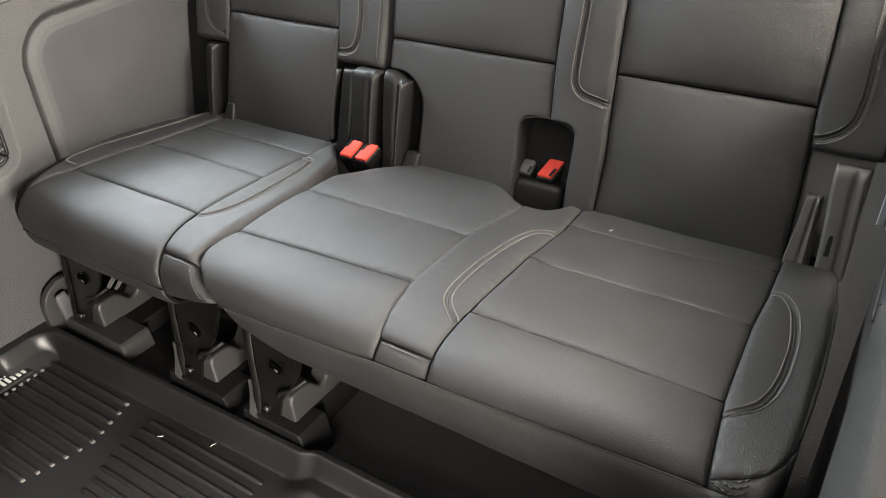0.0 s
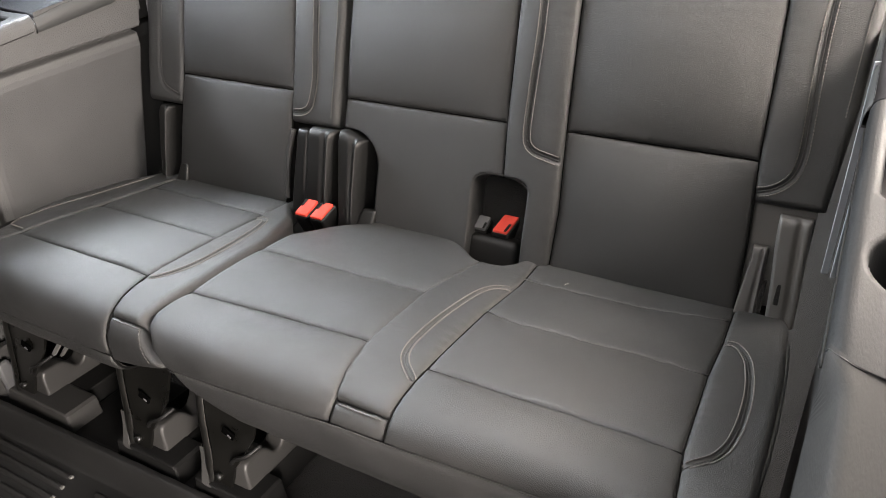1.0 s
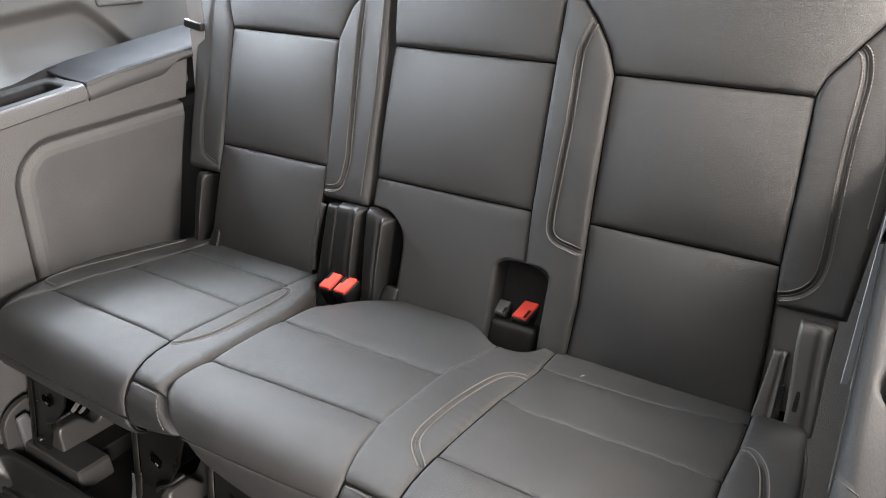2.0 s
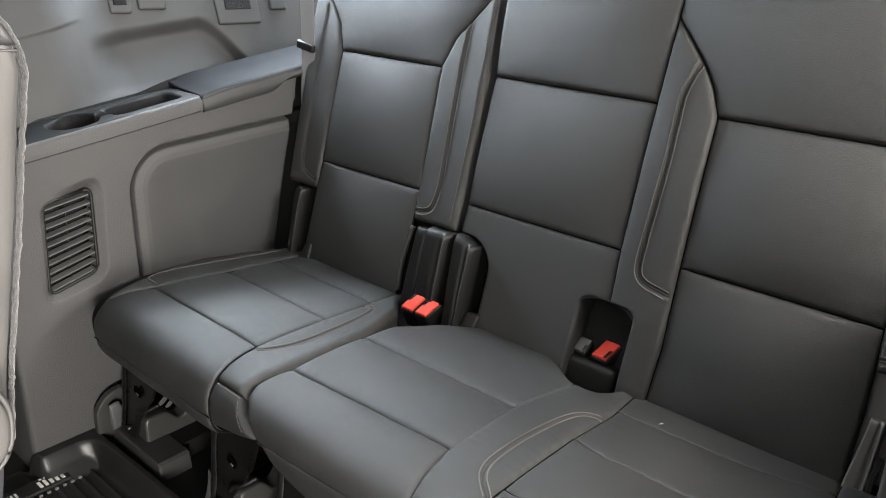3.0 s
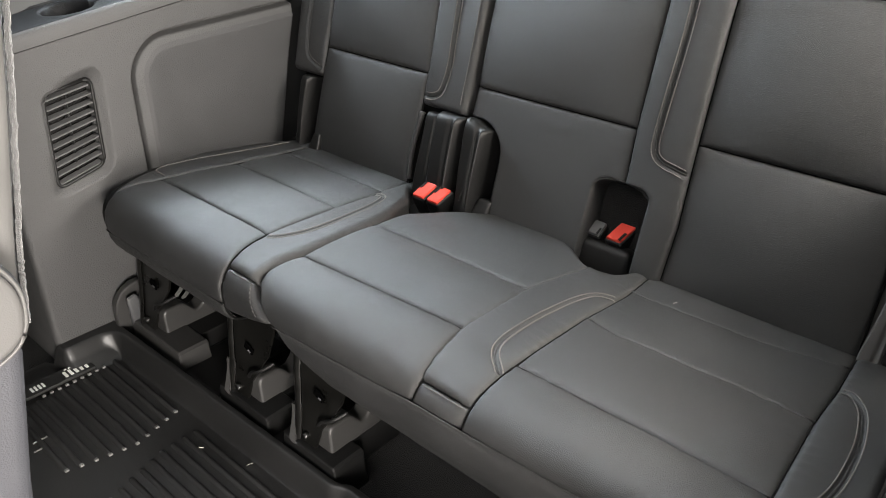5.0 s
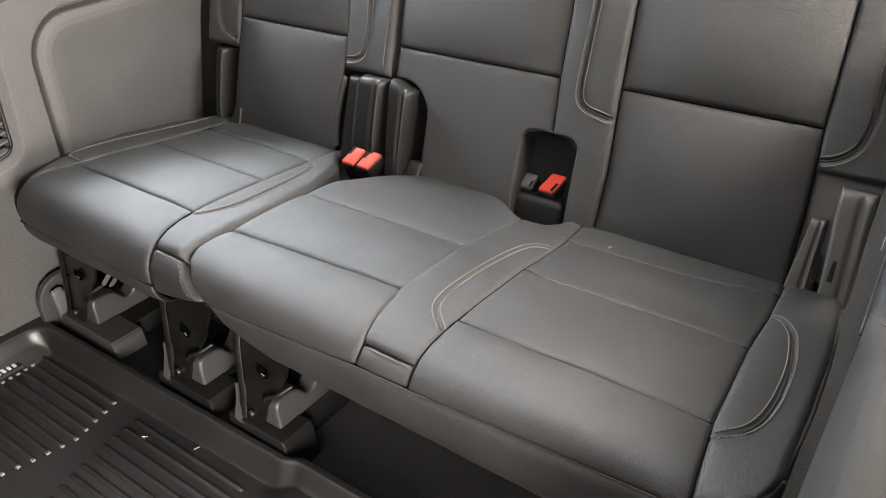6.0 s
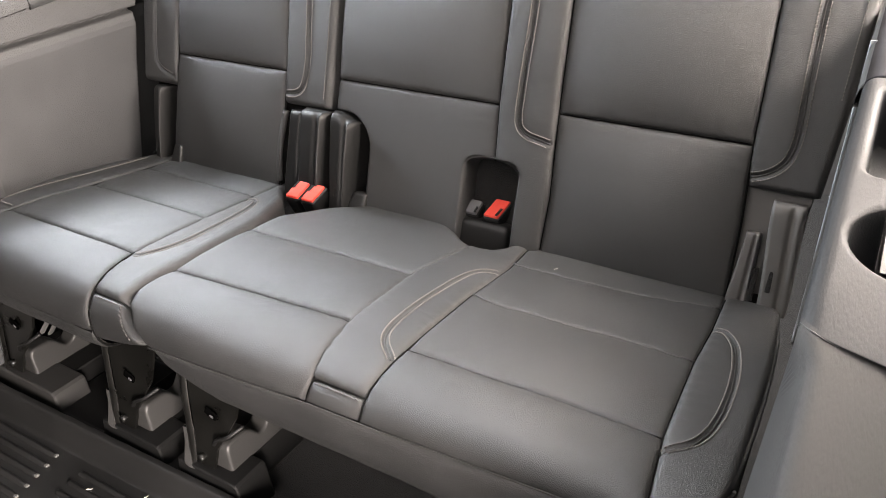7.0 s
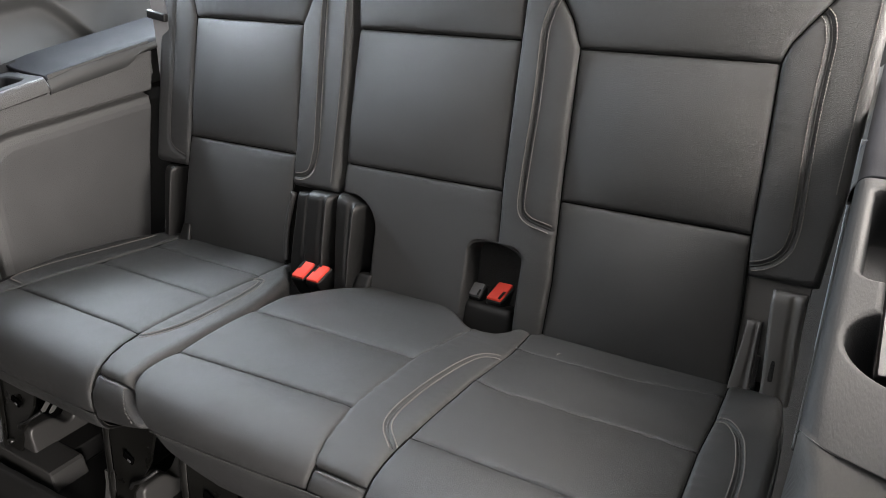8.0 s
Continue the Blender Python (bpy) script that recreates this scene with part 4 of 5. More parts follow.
    hinge_cover((0.388, 0.432), (0.392, 0.430), 0.325, 0.474, t, proud=0.012, rib=0)
    hinge_cover((0.068, 0.090), (0.060, 0.088), 0.330, 0.474, t, proud=0.020, slots=[(0.072, 0.352, 0.020)])
    part("hinge_link", block((0.030, 0.02, 0.045), Matrix.Translation((0.122, 0.420, 0.330)) @ Matrix.Rotation(radians(-22), 4, "X"), 0.004, taper=(0.6, 0.8)),
         BLACK_PLASTIC, t, smooth=True)
    seat_leg(0.088, t)
    catch = join(block((0.0065, 0.006, 0.052), Matrix.Translation((0.158, 0.058, 0.178)) @ Matrix.Rotation(radians(42), 4, "Y"), 0.002),
                 block((0.0045, 0.008, 0.046), Matrix.Translation((0.170, 0.064, 0.176)) @ Matrix.Rotation(radians(42), 4, "Y"), 0.002))
    part("catch", catch, BARE, t, "bright bare steel catch plate")
    seat_leg(0.373, t)
    return t


def right_seat():
    t = thing("rear_seat", (0.86, 0.05, FLOOR_Z), "wide black leather section of the split third-row bench", "seat", "third-row seats")
    l = [(REAR, 0.470), (Y(0.307), 0.468), (Y(0.251), 0.467), (Y(0.103), 0.484), (Y(0.031), 0.485), (Y(0.011), 0.493), (Z(0.362), 0.500), (Z(0.350), 0.512), (Z(0.338), 0.530), (Z(0.327), 0.549),
         (Z(0.318), 0.564), (Z(0.310), 0.590), (Z(0.298), 0.630), (END, 0.650)]
    m = [(REAR, 0.794), (Y(0.376), 0.784), (Y(0.258), 0.763), (Y(0.111), 0.770), (Y(0.05), 0.783), (Y(0.011), 0.793), (Z(0.32), 0.790), (END, 0.790)]
    r0 = [(REAR, 0.860), (Y(0.42), 0.862), (Y(0.35), 0.866), (Y(0.248), 0.859), (Y(0.089), 0.860), (Y(0.001), 0.863), (Z(0.32), 0.862), (END, 0.860)]
    r1 = [(REAR, 1.146), (Y(0.332), 1.148), (Y(0.247), 1.146), (Y(0.098), 1.151), (Y(0.001), 1.163), (Z(0.32), 1.166), (END, 1.160)]
    o = [(REAR, 1.206), (Y(0.403), 1.217), (Y(0.274), 1.226), (Y(0.052), 1.225), (Y(0.02), 1.219), (Z(0.34), 1.213), (END, 1.190)]
    cut = [(0.44, Y(0.300)), (0.467, Y(0.310)), (0.492, Y(0.345)), (0.522, Y(0.396)), (0.562, Y(0.432)), (0.600, Y(0.456)), (0.660, Y(0.456)), (0.705, Y(0.442)),
           (0.742, Y(0.420)), (0.772, Y(0.391)), (0.812, Y(0.387)), (0.833, Y(0.402)), (0.842, Y(0.432)), (0.868, Y(0.436)), (0.900, Y(0.452)), (0.94, REAR), (1.3, REAR)]
    for _ in range(2):
        # take the corners off the rear edge
        near = [tuple(np.array(p) * 0.75 + np.array(q) * 0.25) for p, q in zip(cut, cut[1:])]
        far = [tuple(np.array(p) * 0.25 + np.array(q) * 0.75) for p, q in zip(cut, cut[1:])]
        cut = cut[:1] + [q for pair in zip(near, far) for q in pair] + cut[-1:]
    deep = [(x, v + 0.006) for x, v in cut]
    core = Panel(SEAT, [(v, x + 0.006) for v, x in l], [(v, x - 0.006) for v, x in o], deep, END, puff=-0.012, soft=0.004, free="LRES", roll=0.012)
    c = core.build("cushion", SIDE_AND_GAP_BLACK, t, res=0.012, skirt=0.05, crumple=0)
    part("seat_pan", span(0.56, 1.18, 0.07, 0.40, 0.248, 0.31, 0.008), SIDE_AND_GAP_BLACK, c)
    y2, y1 = [(0.46, Y(0.250)), (0.78, Y(0.259))], [(0.47, Y(0.090)), (0.78, Y(0.111))]
    Panel(SEAT, l, m, cut, y2, puff=0.008, free="LS", roll=0.014, shallow="R").build("seat_panel", LEATHER, c)
    Panel(SEAT, l, m, y2, y1, puff=0.008, free="L", roll=0.012, belly=0.003, shallow="R").build("seat_panel", LEATHER, c)
    Panel(SEAT, l, m, y1, CREASE, puff=0.009, soft=0.02, free="L", roll=0.014, belly=0.004, shallow="E").build("nose_panel", LEATHER, c)
    z3, z1 = [(0.85, Y(0.369)), (0.90, Y(0.364)), (0.95, Y(0.362)), (1.0, Y(0.366)), (1.08, Y(0.376)), (1.15, Y(0.396))], Y(0.095)
    z2 = [(0.860, Y(0.254)), (0.885, Y(0.247)), (0.915, Y(0.242)), (0.950, Y(0.246)), (0.985, Y(0.245)), (1.03, Y(0.247)), (1.147, Y(0.248))]
    Panel(SEAT, r0, r1, cut, z3, puff=0.006, shallow="E").build("seat_panel", LEATHER, c)
    Panel(SEAT, r0, r1, z3, z2, puff=0.0075, soft=0.02, shallow="SE").build("seat_panel", LEATHER_HOLES, c, "perforated black leather", crumple=0.0012)
    Panel(SEAT, r0, r1, z2, z1, puff=0.007, soft=0.02, shallow="S").build("seat_panel", LEATHER_HOLES, c, "perforated black leather", crumple=0.0012)
    Panel(SEAT, r0, r1, z1, CREASE, puff=0.009, soft=0.02, belly=0.003, shallow="E").build("nose_panel", LEATHER_HOLES, c, "perforated black leather")
    Panel(SEAT, l, o, CREASE, END, puff=0.009, soft=0.008, free="LR", roll=0.020, shallow="S").build("skirt_panel", LEATHER, c)
    loop = [(0.856, Y(0.068)), (0.834, Y(0.089)), (0.823, Y(0.111)), (0.8185, Y(0.146)), (0.8185, Y(0.214)), (0.8255, Y(0.280)), (0.838, Y(0.314)), (0.862, Y(0.328))]
    p = Panel(SEAT, m, r0, cut, Y(0.010), puff=0.008, soft=0.01, seams=[loop], shallow="L")
    p.build("bolster", LEATHER, c)
    double_row(p, loop, c, 0.0048)
    p = Panel(SEAT, m, r0, Y(0.010), CREASE, puff=0.008, soft=0.008, shallow="E")
    p.build("bolster_front", LEATHER, c)
    stitching(p, [(0.797, Y(0.007)), (0.83, Y(0.007)), (0.858, Y(0.007))], c, STITCH, 0.0, 0.004, 0.002)
    loop = [(1.151, Y(0.328)), (1.165, Y(0.323)), (1.180, Y(0.297)), (1.1885, Y(0.258)), (1.193, Y(0.215)), (1.1937, Y(0.165)), (1.191, Y(0.130)), (1.186, Y(0.108)),
            (1.177, Y(0.090)), (1.156, Y(0.071))]
    front = [(1.13, Y(0.004)), (1.164, Y(0.005)), (1.194, Y(0.014)), (1.208, Y(0.023)), (1.216, Y(0.036)), (1.224, Y(0.062)), (1.24, Y(0.10))]
    p = Panel(SEAT, r1, o, Y(0.43), front, puff=0.012, soft=0.012, free="R", roll=0.012, seams=[loop], shallow="E")
    p.build("bolster", LEATHER, c)
    double_row(p, loop, c, 0.0048)
    p = Panel(SEAT, r1, o, front, CREASE, puff=0.010, soft=0.010, free="R", roll=0.014, shallow="SE")
    p.build("bolster_front", LEATHER, c)
    for low in (0.0, 0.005, 0.010):
        stitching(p, [(1.164, Z(0.3655) + low), (1.184, Y(0.009) + low), (1.199, Y(0.016) + low)], c, SEAM_THREAD, 0.0, 0.004, 0.002)
    piping(SEAT, [(1.2110, Y(0.028)), (1.2150, Y(0.038)), (1.2205, Y(0.062)), (1.2240, Y(0.106)), (1.2255, Y(0.154)), (1.2255, Y(0.222)),
                  (1.2235, Y(0.299)), (1.2200, Y(0.354)), (1.2125, Y(0.397))], c, LEATHER, 0.0024, 0.0035)
    for q in (m, r0):
        piping(SEAT, [(x, v) for v, x in q[4:]], c, DARK_THREAD, 0.0013, 0.001)
    seam_line(SEAT, 0.468, 0.763, y2, c)
    seam_line(SEAT, 0.486, 0.771, y1, c)
    seam_line(SEAT, 0.865, 1.148, z3, c, 0.0030, 0.0012, SEAM_THREAD)
    seam_line(SEAT, 0.860, 1.147, z2, c, 0.0030, 0.0012, SEAM_THREAD)
    seam_line(SEAT, 0.861, 1.151, z1, c)
    seam_line(SEAT, 0.545, 1.160, CREASE, c, 0.0062, 0.0010, SEAM_THREAD)
    long_seam(SEAT, m, Y(0.375), Y(0.04), c, 0.0040, 0.0014, SEAM_THREAD)
    long_seam(SEAT, r0, Y(0.43), Y(0.04), c)
    long_seam(SEAT, r1, Y(0.43), Z(0.352), c)
    # pale scuffs and dark specks in the leather
    rub = Panel(SEAT, r0, r1, z3, z2, puff=0.006, soft=0.02)
    for x0, y0 in ((0.952, 0.312), (0.978, 0.278)):
        for k in range(7):
            d = np.array([0.0045 * (k - 3), 0.0045 * (k - 3) + 0.006])
            e = np.array([Y(y0 + 0.005 * noise.noise((k * 1.7, x0, 0))), Y(y0 - 0.003 + 0.005 * noise.noise((k * 1.3, x0, 4)))])
            cord("scuff", rub.at(x0 + d * 0.8, e, 0.0004), 0.0008, SCUFF, c, sides=4)
    for x0, y0 in ((0.991, 0.080), (1.115, 0.262)):
        q = Panel(SEAT, r0, r1, z2, z1, puff=0.008)
        pos = q.at(np.array([x0]), np.array([Y(y0)]), 0.0012)[0]
        part("speck", block((0.004, 0.003, 0.0008), Matrix.Translation(pos), 0.0002), CARPET, c)

    # backrest
    l = [(0.33, 0.483), (0.54, 0.483), (0.75, 0.482), (0.84, 0.474), (1.0, 0.468)]
    m = [(0.33, 0.787), (0.465, 0.785), (0.54, 0.780), (0.75, 0.777), (1.0, 0.776)]
    r0 = [(0.33, 0.877), (0.42, 0.880), (0.53, 0.874), (0.743, 0.868), (0.78, 0.852), (0.811, 0.830), (0.854, 0.790), (0.868, 0.7765), (1.0, 0.7765)]
    r1 = [(0.33, 1.145), (0.433, 1.143), (0.539, 1.136), (0.743, 1.130), (0.766, 1.137), (0.812, 1.171), (0.894, 1.2355), (1.0, 1.2355)]
    o = [(0.33, 1.215), (0.48, 1.225), (0.61, 1.234), (0.80, 1.236), (1.0, 1.236)]
    pocket = (0.738, 0.829, 0.300, 0.455, 0.018, 0.040)
    core = Panel(BACK, [(v, x + 0.008) for v, x in l], [(v, x - 0.008) for v, x in o], 0.34, 0.985, puff=-0.014, soft=0.004, free="LRE", roll=0.012,
                 dents=[(0.735, 0.837, 0.28, 0.459, 0.016, 0.060), (0.20, 0.566, 0.10, 0.494, 0.058, 0.052)])
    k = core.build("backrest", SIDE_AND_GAP_BLACK, t, res=0.010, skirt=0.07, crumple=0)
    Panel(BACK, l, m, 0.325, 0.535, puff=0.007, free="L", roll=0.012, dents=[pocket, (0.20, 0.558, 0.10, 0.486, 0.055, 0.036)]).build("back_panel", LEATHER, k, res=0.0019)
    Panel(BACK, l, m, 0.535, 0.749, puff=0.008, soft=0.024, free="L", roll=0.012, belly=0.009).build("back_panel", LEATHER, k)
    Panel(BACK, l, m, 0.749, 0.99, puff=0.010, soft=0.024, free="LE", roll=0.012, belly=0.009).build("back_panel", LEATHER, k)
    Panel(BACK, r0, r1, 0.325, 0.535, puff=0.007, belly=0.009).build("back_panel", LEATHER, k)
    Panel(BACK, r0, r1, 0.535, 0.743, puff=0.008, soft=0.024, belly=0.009).build("back_panel", LEATHER, k)
    Panel(BACK, r0, r1, 0.743, 0.99, puff=0.010, soft=0.024, free="E", belly=0.009).build("back_panel", LEATHER, k)
    sm = [(0.8275, 0.8120), (0.822, 0.7935), (0.8155, 0.765), (0.8165, 0.72), (0.818, 0.664), (0.817, 0.607), (0.8163, 0.557), (0.817, 0.524), (0.822, 0.5086), (0.835, 0.500),
          (0.854, 0.496), (0.870, 0.4925)]
    p = Panel(BACK, m, r0, 0.325, 0.868, puff=0.013, soft=0.012, seams=[sm], dents=[pocket])
    p.build("back_bolster", LEATHER, k, res=0.0035)
    double_row(p, sm, k, 0.0058)
    sr = [(1.164, 0.806), (1.174, 0.795), (1.1795, 0.775), (1.1805, 0.755), (1.180, 0.727), (1.1797, 0.69), (1.1815, 0.636), (1.185, 0.569), (1.1848, 0.545), (1.181, 0.5255),
          (1.1705, 0.511), (1.1556, 0.5015), (1.141, 0.497)]
    p = Panel(BACK, r1, o, 0.484, 0.894, puff=0.010, soft=0.014, free="RS", roll=0.010, seams=[sr])
    p.build("back_bolster", LEATHER, k)
    double_row(p, sr, k, 0.0058)
    edge = [(1.2250, 0.60), (1.2255, 0.66), (1.2265, 0.74), (1.2275, 0.80), (1.228, 0.87)]
    stitching(p, edge, k, THREAD, 0.0038)
    piping(BACK, [(x + 0.001, v) for x, v in edge], k, LEATHER, 0.0030, 0.005)
    for v in (0.535, 0.749):
        seam_line(BACK, float(curve(l)(v)) + 0.01, float(curve(m)(v)), v, k)
    for v in (0.535, 0.743):
        seam_line(BACK, float(curve(r0)(v)), float(curve(r1)(v)), v, k)
    long_seam(BACK, m, 0.455, 0.98, k)
    long_seam(BACK, r0, 0.34, 0.868, k)
    long_seam(BACK, r1, 0.34, 0.868, k)
    rim = [(0.736, 0.38), (0.734, 0.42), (0.738, 0.446), (0.756, 0.456), (0.785, 0.4585), (0.808, 0.455), (0.824, 0.447), (0.832, 0.430), (0.833, 0.36)]
    piping(BACK, rim, k, LEATHER, 0.0012, 0.0032, name="pocket_piping")
    xs, zs = np.meshgrid(np.linspace(0.740, 0.828, 12), np.linspace(0.300, 0.449, 12))
    p, n = BACK.point(xs, zs)
    raw("pocket_lining", (p - n * 0.034).reshape(-1, 3), grid_faces(12, 12), CARPET, t, "black cloth pocket lining")
    hinge_cover((0.498, 0.535), (0.488, 0.536), 0.322, 0.486, t, proud=0.027, droop=0.012, slots=[(0.512, 0.350, 0.030)])
    part("hinge_link", block((0.036, 0.030, 0.040), Matrix.Translation((0.546, 0.424, 0.326)) @ Matrix.Rotation(radians(-16), 4, "X"), 0.006, taper=(0.75, 0.6), shift=(0.006, 0.004)),
         BLACK_PLASTIC, t, smooth=True)
    # the right-hand covers take the lightened, hazy tone
    hinge_cover((1.184, 1.220), (1.175, 1.215), 0.335, 0.474, t, proud=0.016, rib=0, slots=[(1.193, 0.362, 0.030)], mat=HINGE_HAZE)
    hinge_cover((1.144, 1.172), (1.152, 1.170), 0.325, 0.430, t, proud=0.008, base=-0.008, rib=0.3, slots=[(1.174, 0.345, 0.046)], mat=HINGE_HAZE)
    # a plate in the same hazy tone brightens the recess behind them
    xs, zs = np.meshgrid(np.linspace(1.136, 1.217, 12), np.linspace(0.352, 0.492, 12))
    p, n = BACK.point(xs, zs)
    raw("hinge_recess", (p - n * 0.009).reshape(-1, 3), grid_faces(12, 12), HINGE_HAZE, t)
    seat_leg(0.542, t)
    seat_leg(1.120, t)
    return t


left_seat()
right_seat()


# ---------------------------------------------------------------- covers over the floor anchors
def anchor_cover(x, wide, disc=False, plinth=0.0):
    t = thing("anchor_cover", (x, 0.10, FLOOR_Z), "satin black moulded cover over a seat leg's floor anchor", "anchor cover", "anchor covers")
    z0, top = FLOOR_Z, 0.090
    base = prism([(x - 0.058, z0), (x + wide + 0.014, z0), (x + wide + 0.005, top - 0.004), (x + wide, top), (x - 0.050, top)], "y", 0.021, 0.082, 0.005)
    # the first base keeps the lit tone; the others are darkened for shade
    part("base", base, COVER if disc else BLACK_PLASTIC, t)
    # behind it the base continues in black, as shade put into the colour
    part("rear_base", span(x - 0.050, x + wide - 0.022, 0.080, 0.200, z0, top - 0.002, 0.004), BLACK_PLASTIC, t)
    if plinth:
        part("plinth", span(x + wide - 0.02, x + wide + plinth, 0.022, 0.200, z0, 0.055, 0.006), BLACK_PLASTIC, t)
    # the hump beside the leg, which dips behind its crest and rises again to the rear wall
    side = smooth_line([(0.041, 0.086), (0.0415, 0.112), (0.043, 0.128), (0.050, 0.1345), (0.070, 0.135), (0.084, 0.1335), (0.095, 0.124), (0.104, 0.113), (0.115, 0.113), (0.126, 0.124),
                        (0.138, 0.148), (0.150, 0.156), (0.180, 0.156)], 0.005)
    hump = prism([tuple(q) for q in side] + [(0.180, 0.086)], "x", x + 0.006, x + 0.038, 0.006, 4)
    for v in hump.verts:
        # the right face leans in towards its top
        if v.co.x > x + 0.022:
            v.co.x += 0.004 - 0.10 * (v.co.z - 0.09)
    part("front_block", hump, COVER, t, smooth=True)
    rear = block((wide + 0.030, 0.060, 0.066), Matrix.Translation((x + wide * 0.5, 0.190, z0 + 0.058)), 0.010, 3, taper=(0.94, 0.8))
    part("rear_block", rear, BLACK_PLASTIC, t, smooth=True)
    if disc:
        ring = [(0.052 + 0.052 * math.cos(radians(q)), 0.108 + 0.050 * math.sin(radians(q))) for q in range(0, 181, 15)]
        part("side_cheek", prism([(0.104, 0.03)] + ring + [(0.0, 0.03)], "x", x - 0.076, x - 0.060, 0.004), COVER, t)
        part("inner_cheek", block((0.014, 0.040, 0.062), Matrix.Translation((x - 0.046, 0.040, 0.080)) @ Matrix.Rotation(radians(12), 4, "X"), 0.006, taper=(0.6, 0.5)),
             GREY_PLASTIC, t, smooth=True)
    else:
        line = smooth_line([(x - 0.012, 0.0215, 0.086), (x - 0.022, 0.022, 0.090), (x - 0.027, 0.029, 0.102), (x - 0.030, 0.036, 0.120), (x - 0.034, 0.041, 0.140)], 0.004)
        verts, faces = [], []
        for q in line:
            verts += [tuple(q), (q[0] - 0.010, q[1] - 0.002, q[2] + 0.001), (q[0] - 0.014, q[1] + 0.020, q[2] - 0.004), (q[0], q[1] + 0.018, q[2] - 0.004)]
        for i in range(len(line) - 1):
            faces += [(i * 4 + k, i * 4 + (k + 1) % 4, i * 4 + 4 + (k + 1) % 4, i * 4 + 4 + k) for k in range(4)]
        raw("ear", verts, faces, COVER, t, smooth=False)
    return t


anchor_cover(0.088, 0.108, True, 0.115)
anchor_cover(0.373, 0.074, plinth=0.034)
anchor_cover(0.542, 0.063)
anchor_cover(1.120, 0.060)


# ---------------------------------------------------------------- belts and buckles
def buckle(centre, along, wide, button, label, notch=-1):
    """A buckle whose button lies at centre; along is the vector from its near to its far end."""
    v = Vector(along)
    long = v.length
    v.normalize()
    u, n = Vector((1, 0, 0)), Vector((0, -0.30, 0.95))
    m = Matrix((u, v, n)).transposed().to_4x4()
    m.translation = centre
    t = thing("belt_buckle", Vector(centre) - n * 0.05, label, "seat belt buckle", "seat belt buckles")
    down = block((wide * 1.10, long * 1.10, 0.095), m @ Matrix.Translation((0, 0.012, -0.097)), 0.006, 4, taper=(1.05, 1.02), shift=(0, -0.012))
    part("housing", down, BLACK_PLASTIC, t, smooth=True)
    cap = block((wide * 0.94, long * 0.94, 0.006), m @ Matrix.Translation((0, 0, -0.004)), 0.002, 3)
    part("release_button", cap, button, t, "bright red release button" if button is RED else "grey latch top", smooth=True)
    # a thin black block painted as the dark notch
    part("slot", block((wide * 0.16, long * 0.42, 0.002), m @ Matrix.Translation((notch * wide * 0.34, -notch * long * 0.22, 0.0012)), 0.0004), CARPET, t)
    return t


buckle((0.444, 0.398, 0.361), (0.013, 0.024, 0.022), 0.026, RED, "black seat belt buckle with a red button between the cushions")
buckle((0.476, 0.399, 0.361), (0.013, 0.025, 0.022), 0.025, RED, "black seat belt buckle with a red button between the cushions")
buckle((0.789, 0.466, 0.375), (0.011, 0.027, 0.020), 0.026, RED, "black seat belt buckle with a red button in the backrest pocket", 1)
buckle((0.749, 0.464, 0.370), (0.004, 0.018, 0.016), 0.021, LATCH, "dark grey seat belt latch in the backrest pocket", 1)
t = thing("buckle_boot", (0.774, 0.45, 0.30), "black moulded boot round the buckles in the backrest pocket", "buckle boot")
boot = block((0.094, 0.044, 0.062), Matrix.Translation((0.774, 0.452, 0.292)) @ Matrix.Rotation(radians(-14), 4, "X"), 0.014, 5, taper=(0.94, 0.9))
part("shell", boot, BLACK_PLASTIC, t, smooth=True)

t = thing("seat_belt", (0.01, 0.53, 0.70), "grey woven seat belt hanging beside the narrow backrest", "seat belt", "seat belts")
strap("webbing", [(0.020, 0.520, 0.60), (0.018, 0.528, 0.72), (0.010, 0.534, 0.86), (0.004, 0.54, 1.10)], (0.034, 0.006, 0), 0.002, WEBBING, t)
part("guide", block((0.050, 0.012, 0.016), Matrix.Translation((0.010, 0.528, 0.742)) @ Matrix.Rotation(radians(8), 4, "Y"), 0.004), BLACK_PLASTIC, t, smooth=True)
t = thing("seat_belt", (1.232, 0.45, 0.40), "grey woven seat belt between the backrest and the trim, daylight in its colour", "seat belt", "seat belts")
strap("webbing", [(1.2385, 0.400, 0.440), (1.2385, 0.405, 0.55), (1.2385, 0.42, 0.69)], (0.0070, 0.003, 0.0), 0.002, LIT_WEBBING, t)
strap("webbing", [(1.2480, 0.396, 0.438), (1.2482, 0.401, 0.55), (1.2484, 0.416, 0.69)], (0.0050, 0.003, 0.0), 0.002, LIT_WEBBING, t)


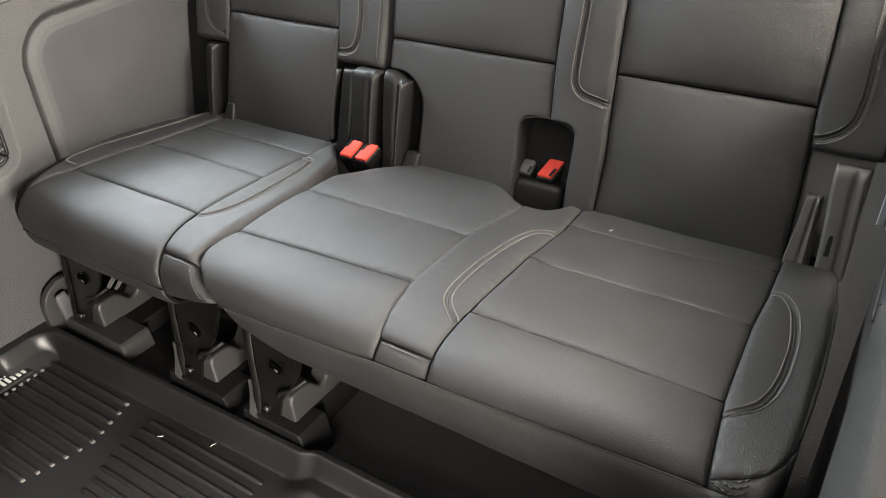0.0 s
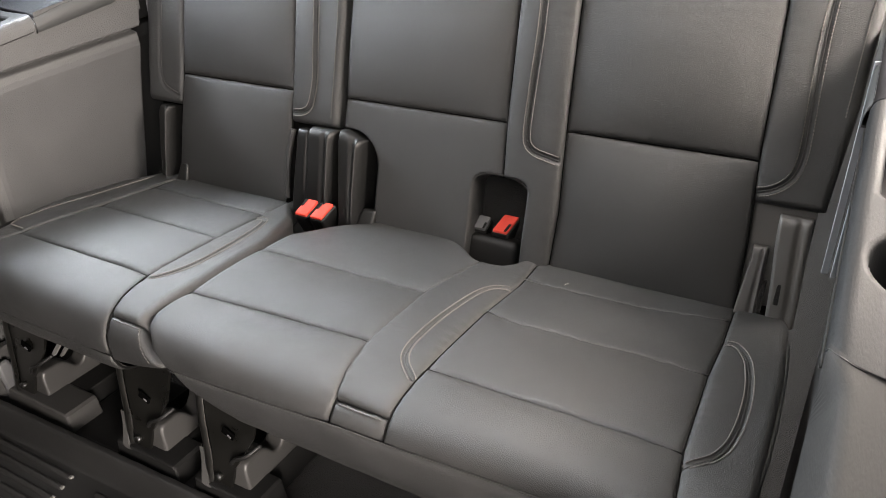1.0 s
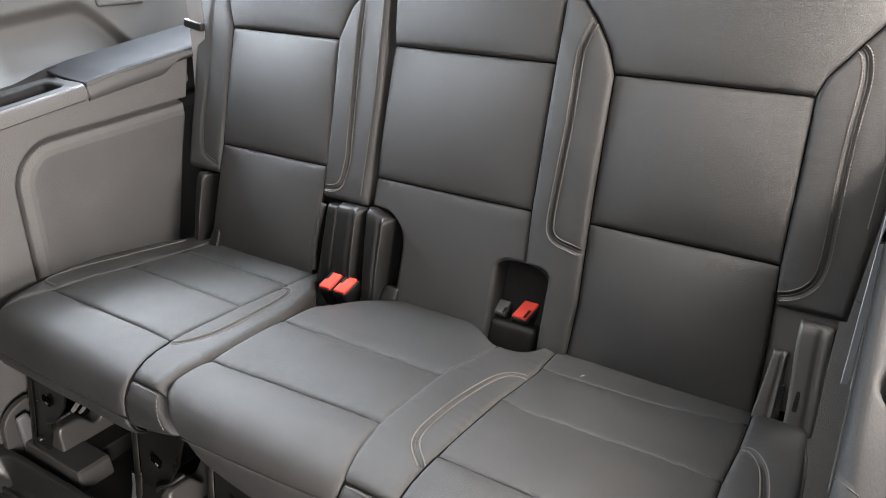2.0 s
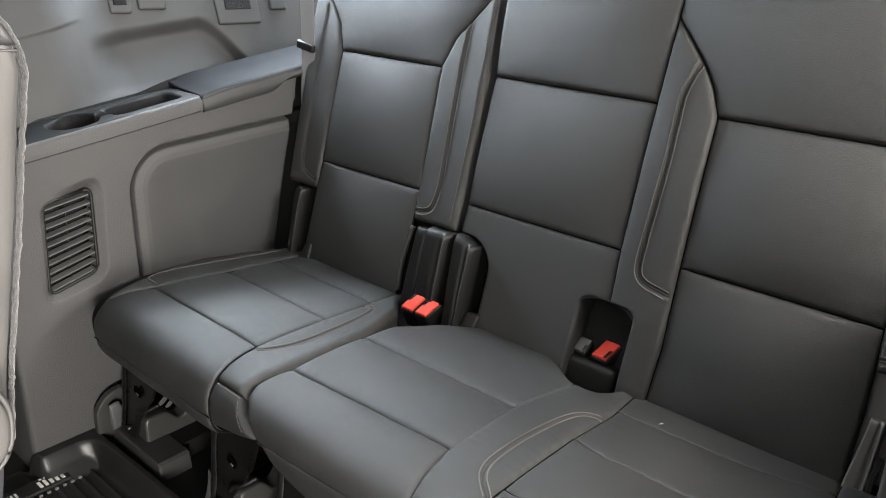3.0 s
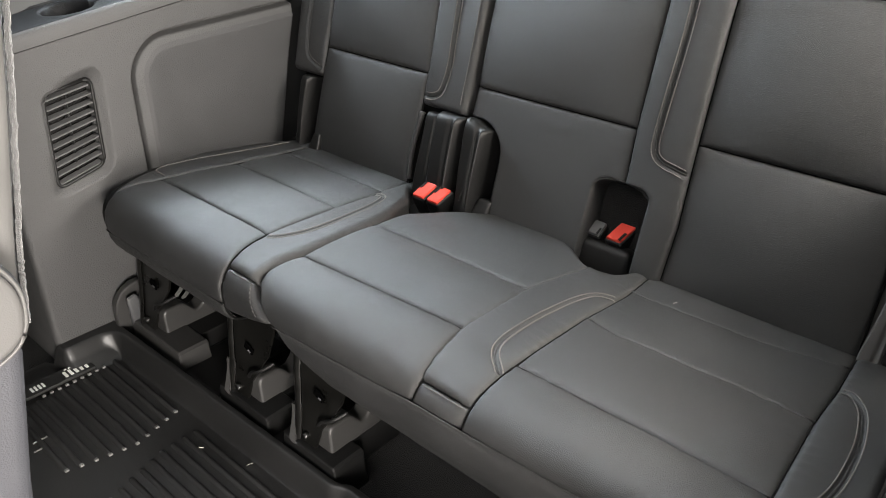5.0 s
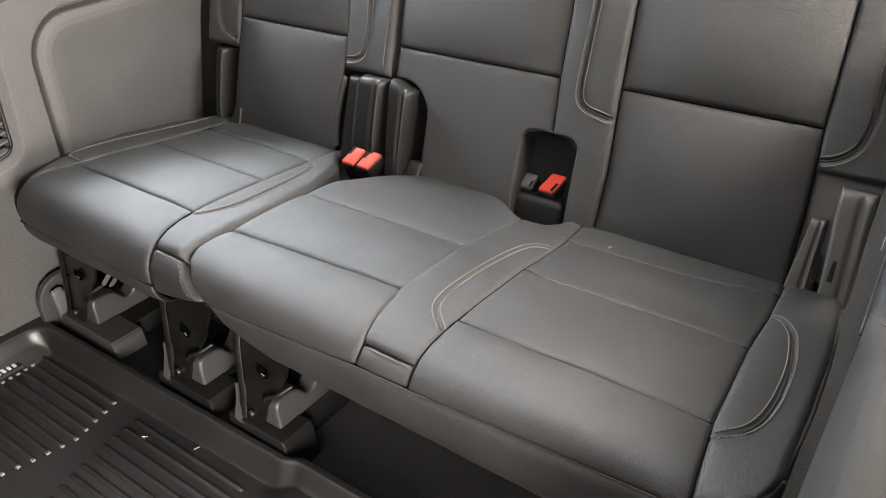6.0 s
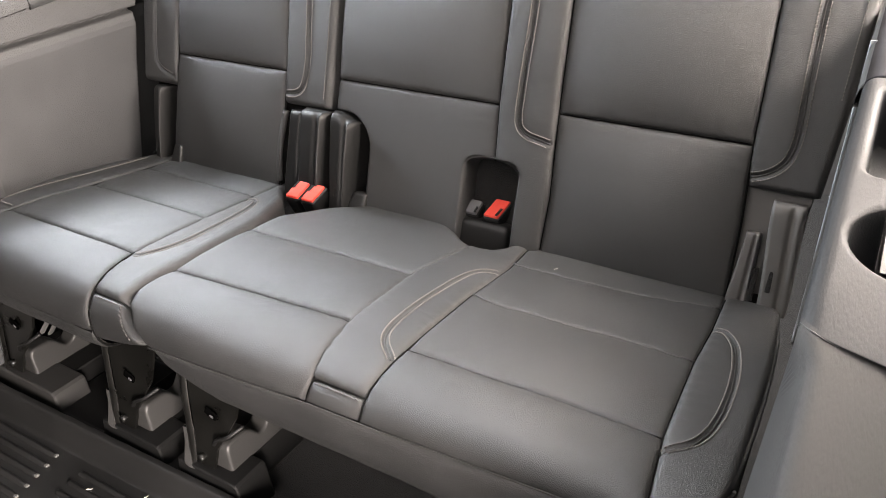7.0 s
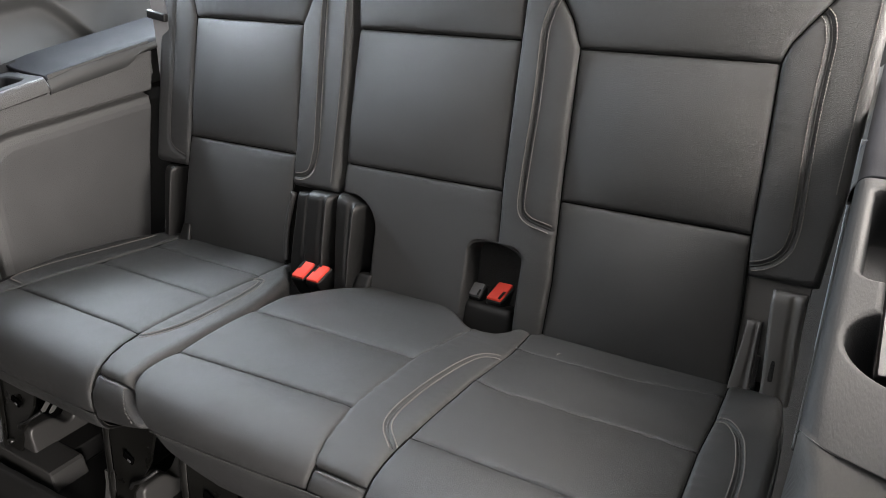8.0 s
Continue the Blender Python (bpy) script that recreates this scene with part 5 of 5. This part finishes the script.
# ---------------------------------------------------------------- second-row seat
def second_row_seat():
    t = thing("second_row_seat", (0.22, -0.40, FLOOR_Z), "grey-black leather captain's chair with a folded-down armrest", "seat")
    back = [(-0.262, 0.42), (-0.250, 0.50), (-0.241, 0.544), (-0.226, 0.617), (-0.214, 0.675), (-0.200, 0.751), (-0.190, 0.80), (-0.188, 0.816), (-0.191, 0.836), (-0.200, 0.856),
            (-0.216, 0.878), (-0.240, 0.902), (-0.275, 0.925), (-0.315, 0.935), (-0.350, 0.90), (-0.36, 0.80), (-0.345, 0.72), (-0.36, 0.60), (-0.40, 0.45)]
    ring = smooth_line(back + back[:1], 0.02)[:-1]
    b = part("backrest", prism([tuple(q) for q in ring], "x", -0.04, 0.450, 0.018, 4), SEAT_SIDE, t, smooth=True)
    cap = [q for q in ring if q[1] > 0.834]
    part("upper_panel", prism([(q[0], q[1]) for q in cap], "x", -0.038, 0.4525, 0.007, 3), GREY_LEATHER, b, "dark grey leather upper side panel", smooth=True)
    edge = smooth_line([(0.447, y + 0.001, z) for y, z in back[:12]], 0.004)
    edge = [(x + 0.0016 * noise.noise((0, z * 420, 1)), y + 0.0022 * noise.noise((0, z * 380, 5)), z) for x, y, z in edge]
    cord("edge_tape", edge, 0.0032, FUZZ, b, "fuzzy grey edge tape", sides=7)
    cord("seam", smooth_line([(0.4505, -0.192, 0.832), (0.4505, -0.24, 0.834), (0.4505, -0.33, 0.838)], 0.01), 0.0013, SEAT_SIDE, b)
    part("seat_base", prism([(-0.330, 0.05), (-0.305, 0.215), (-0.272, 0.385), (-0.276, 0.44), (-0.30, 0.46), (-0.80, 0.44), (-0.84, 0.30), (-0.80, 0.05)], "x", -0.03, 0.452, 0.02, 3), SEAT_CARPET, t,
         "dark grained plastic seat base", smooth=True)
    arm = [(-0.70, 0.555), (-0.40, 0.553), (-0.325, 0.548), (-0.292, 0.535), (-0.273, 0.506), (-0.268, 0.470), (-0.277, 0.432), (-0.304, 0.412), (-0.345, 0.406),
           (-0.50, 0.402), (-0.70, 0.42)]
    ring = smooth_line(arm, 0.012)
    a = part("armrest", prism([tuple(q) for q in ring], "x", 0.452, 0.494, 0.006, 4), GREY_LEATHER, t, smooth=True)
    side = [(-0.49 + (q[0] + 0.49) * 0.97, 0.468 + (q[1] - 0.468) * 0.86) for q in ring]
    # the armrest's side gets the daylit colour while its top stays darker
    part("side_panel", prism(side, "x", 0.486, 0.501, 0.008, 4), SEAT_SIDE, a, "side panel coloured lighter for the daylight on it", smooth=True)
    cord("piping", smooth_line([(0.494, y, z) for y, z in [(q[0] - 0.004 * (q[0] > -0.35), q[1] - (0.003 if q[1] > 0.48 else -0.003)) for q in arm[1:-1]]], 0.006), 0.0024,
         SEAT_SIDE, a)
    cord("cross_seam", smooth_line([(0.454, -0.325, 0.5535), (0.480, -0.325, 0.5535), (0.497, -0.325, 0.548)], 0.006), 0.0014, DARK_THREAD, a)


second_row_seat()
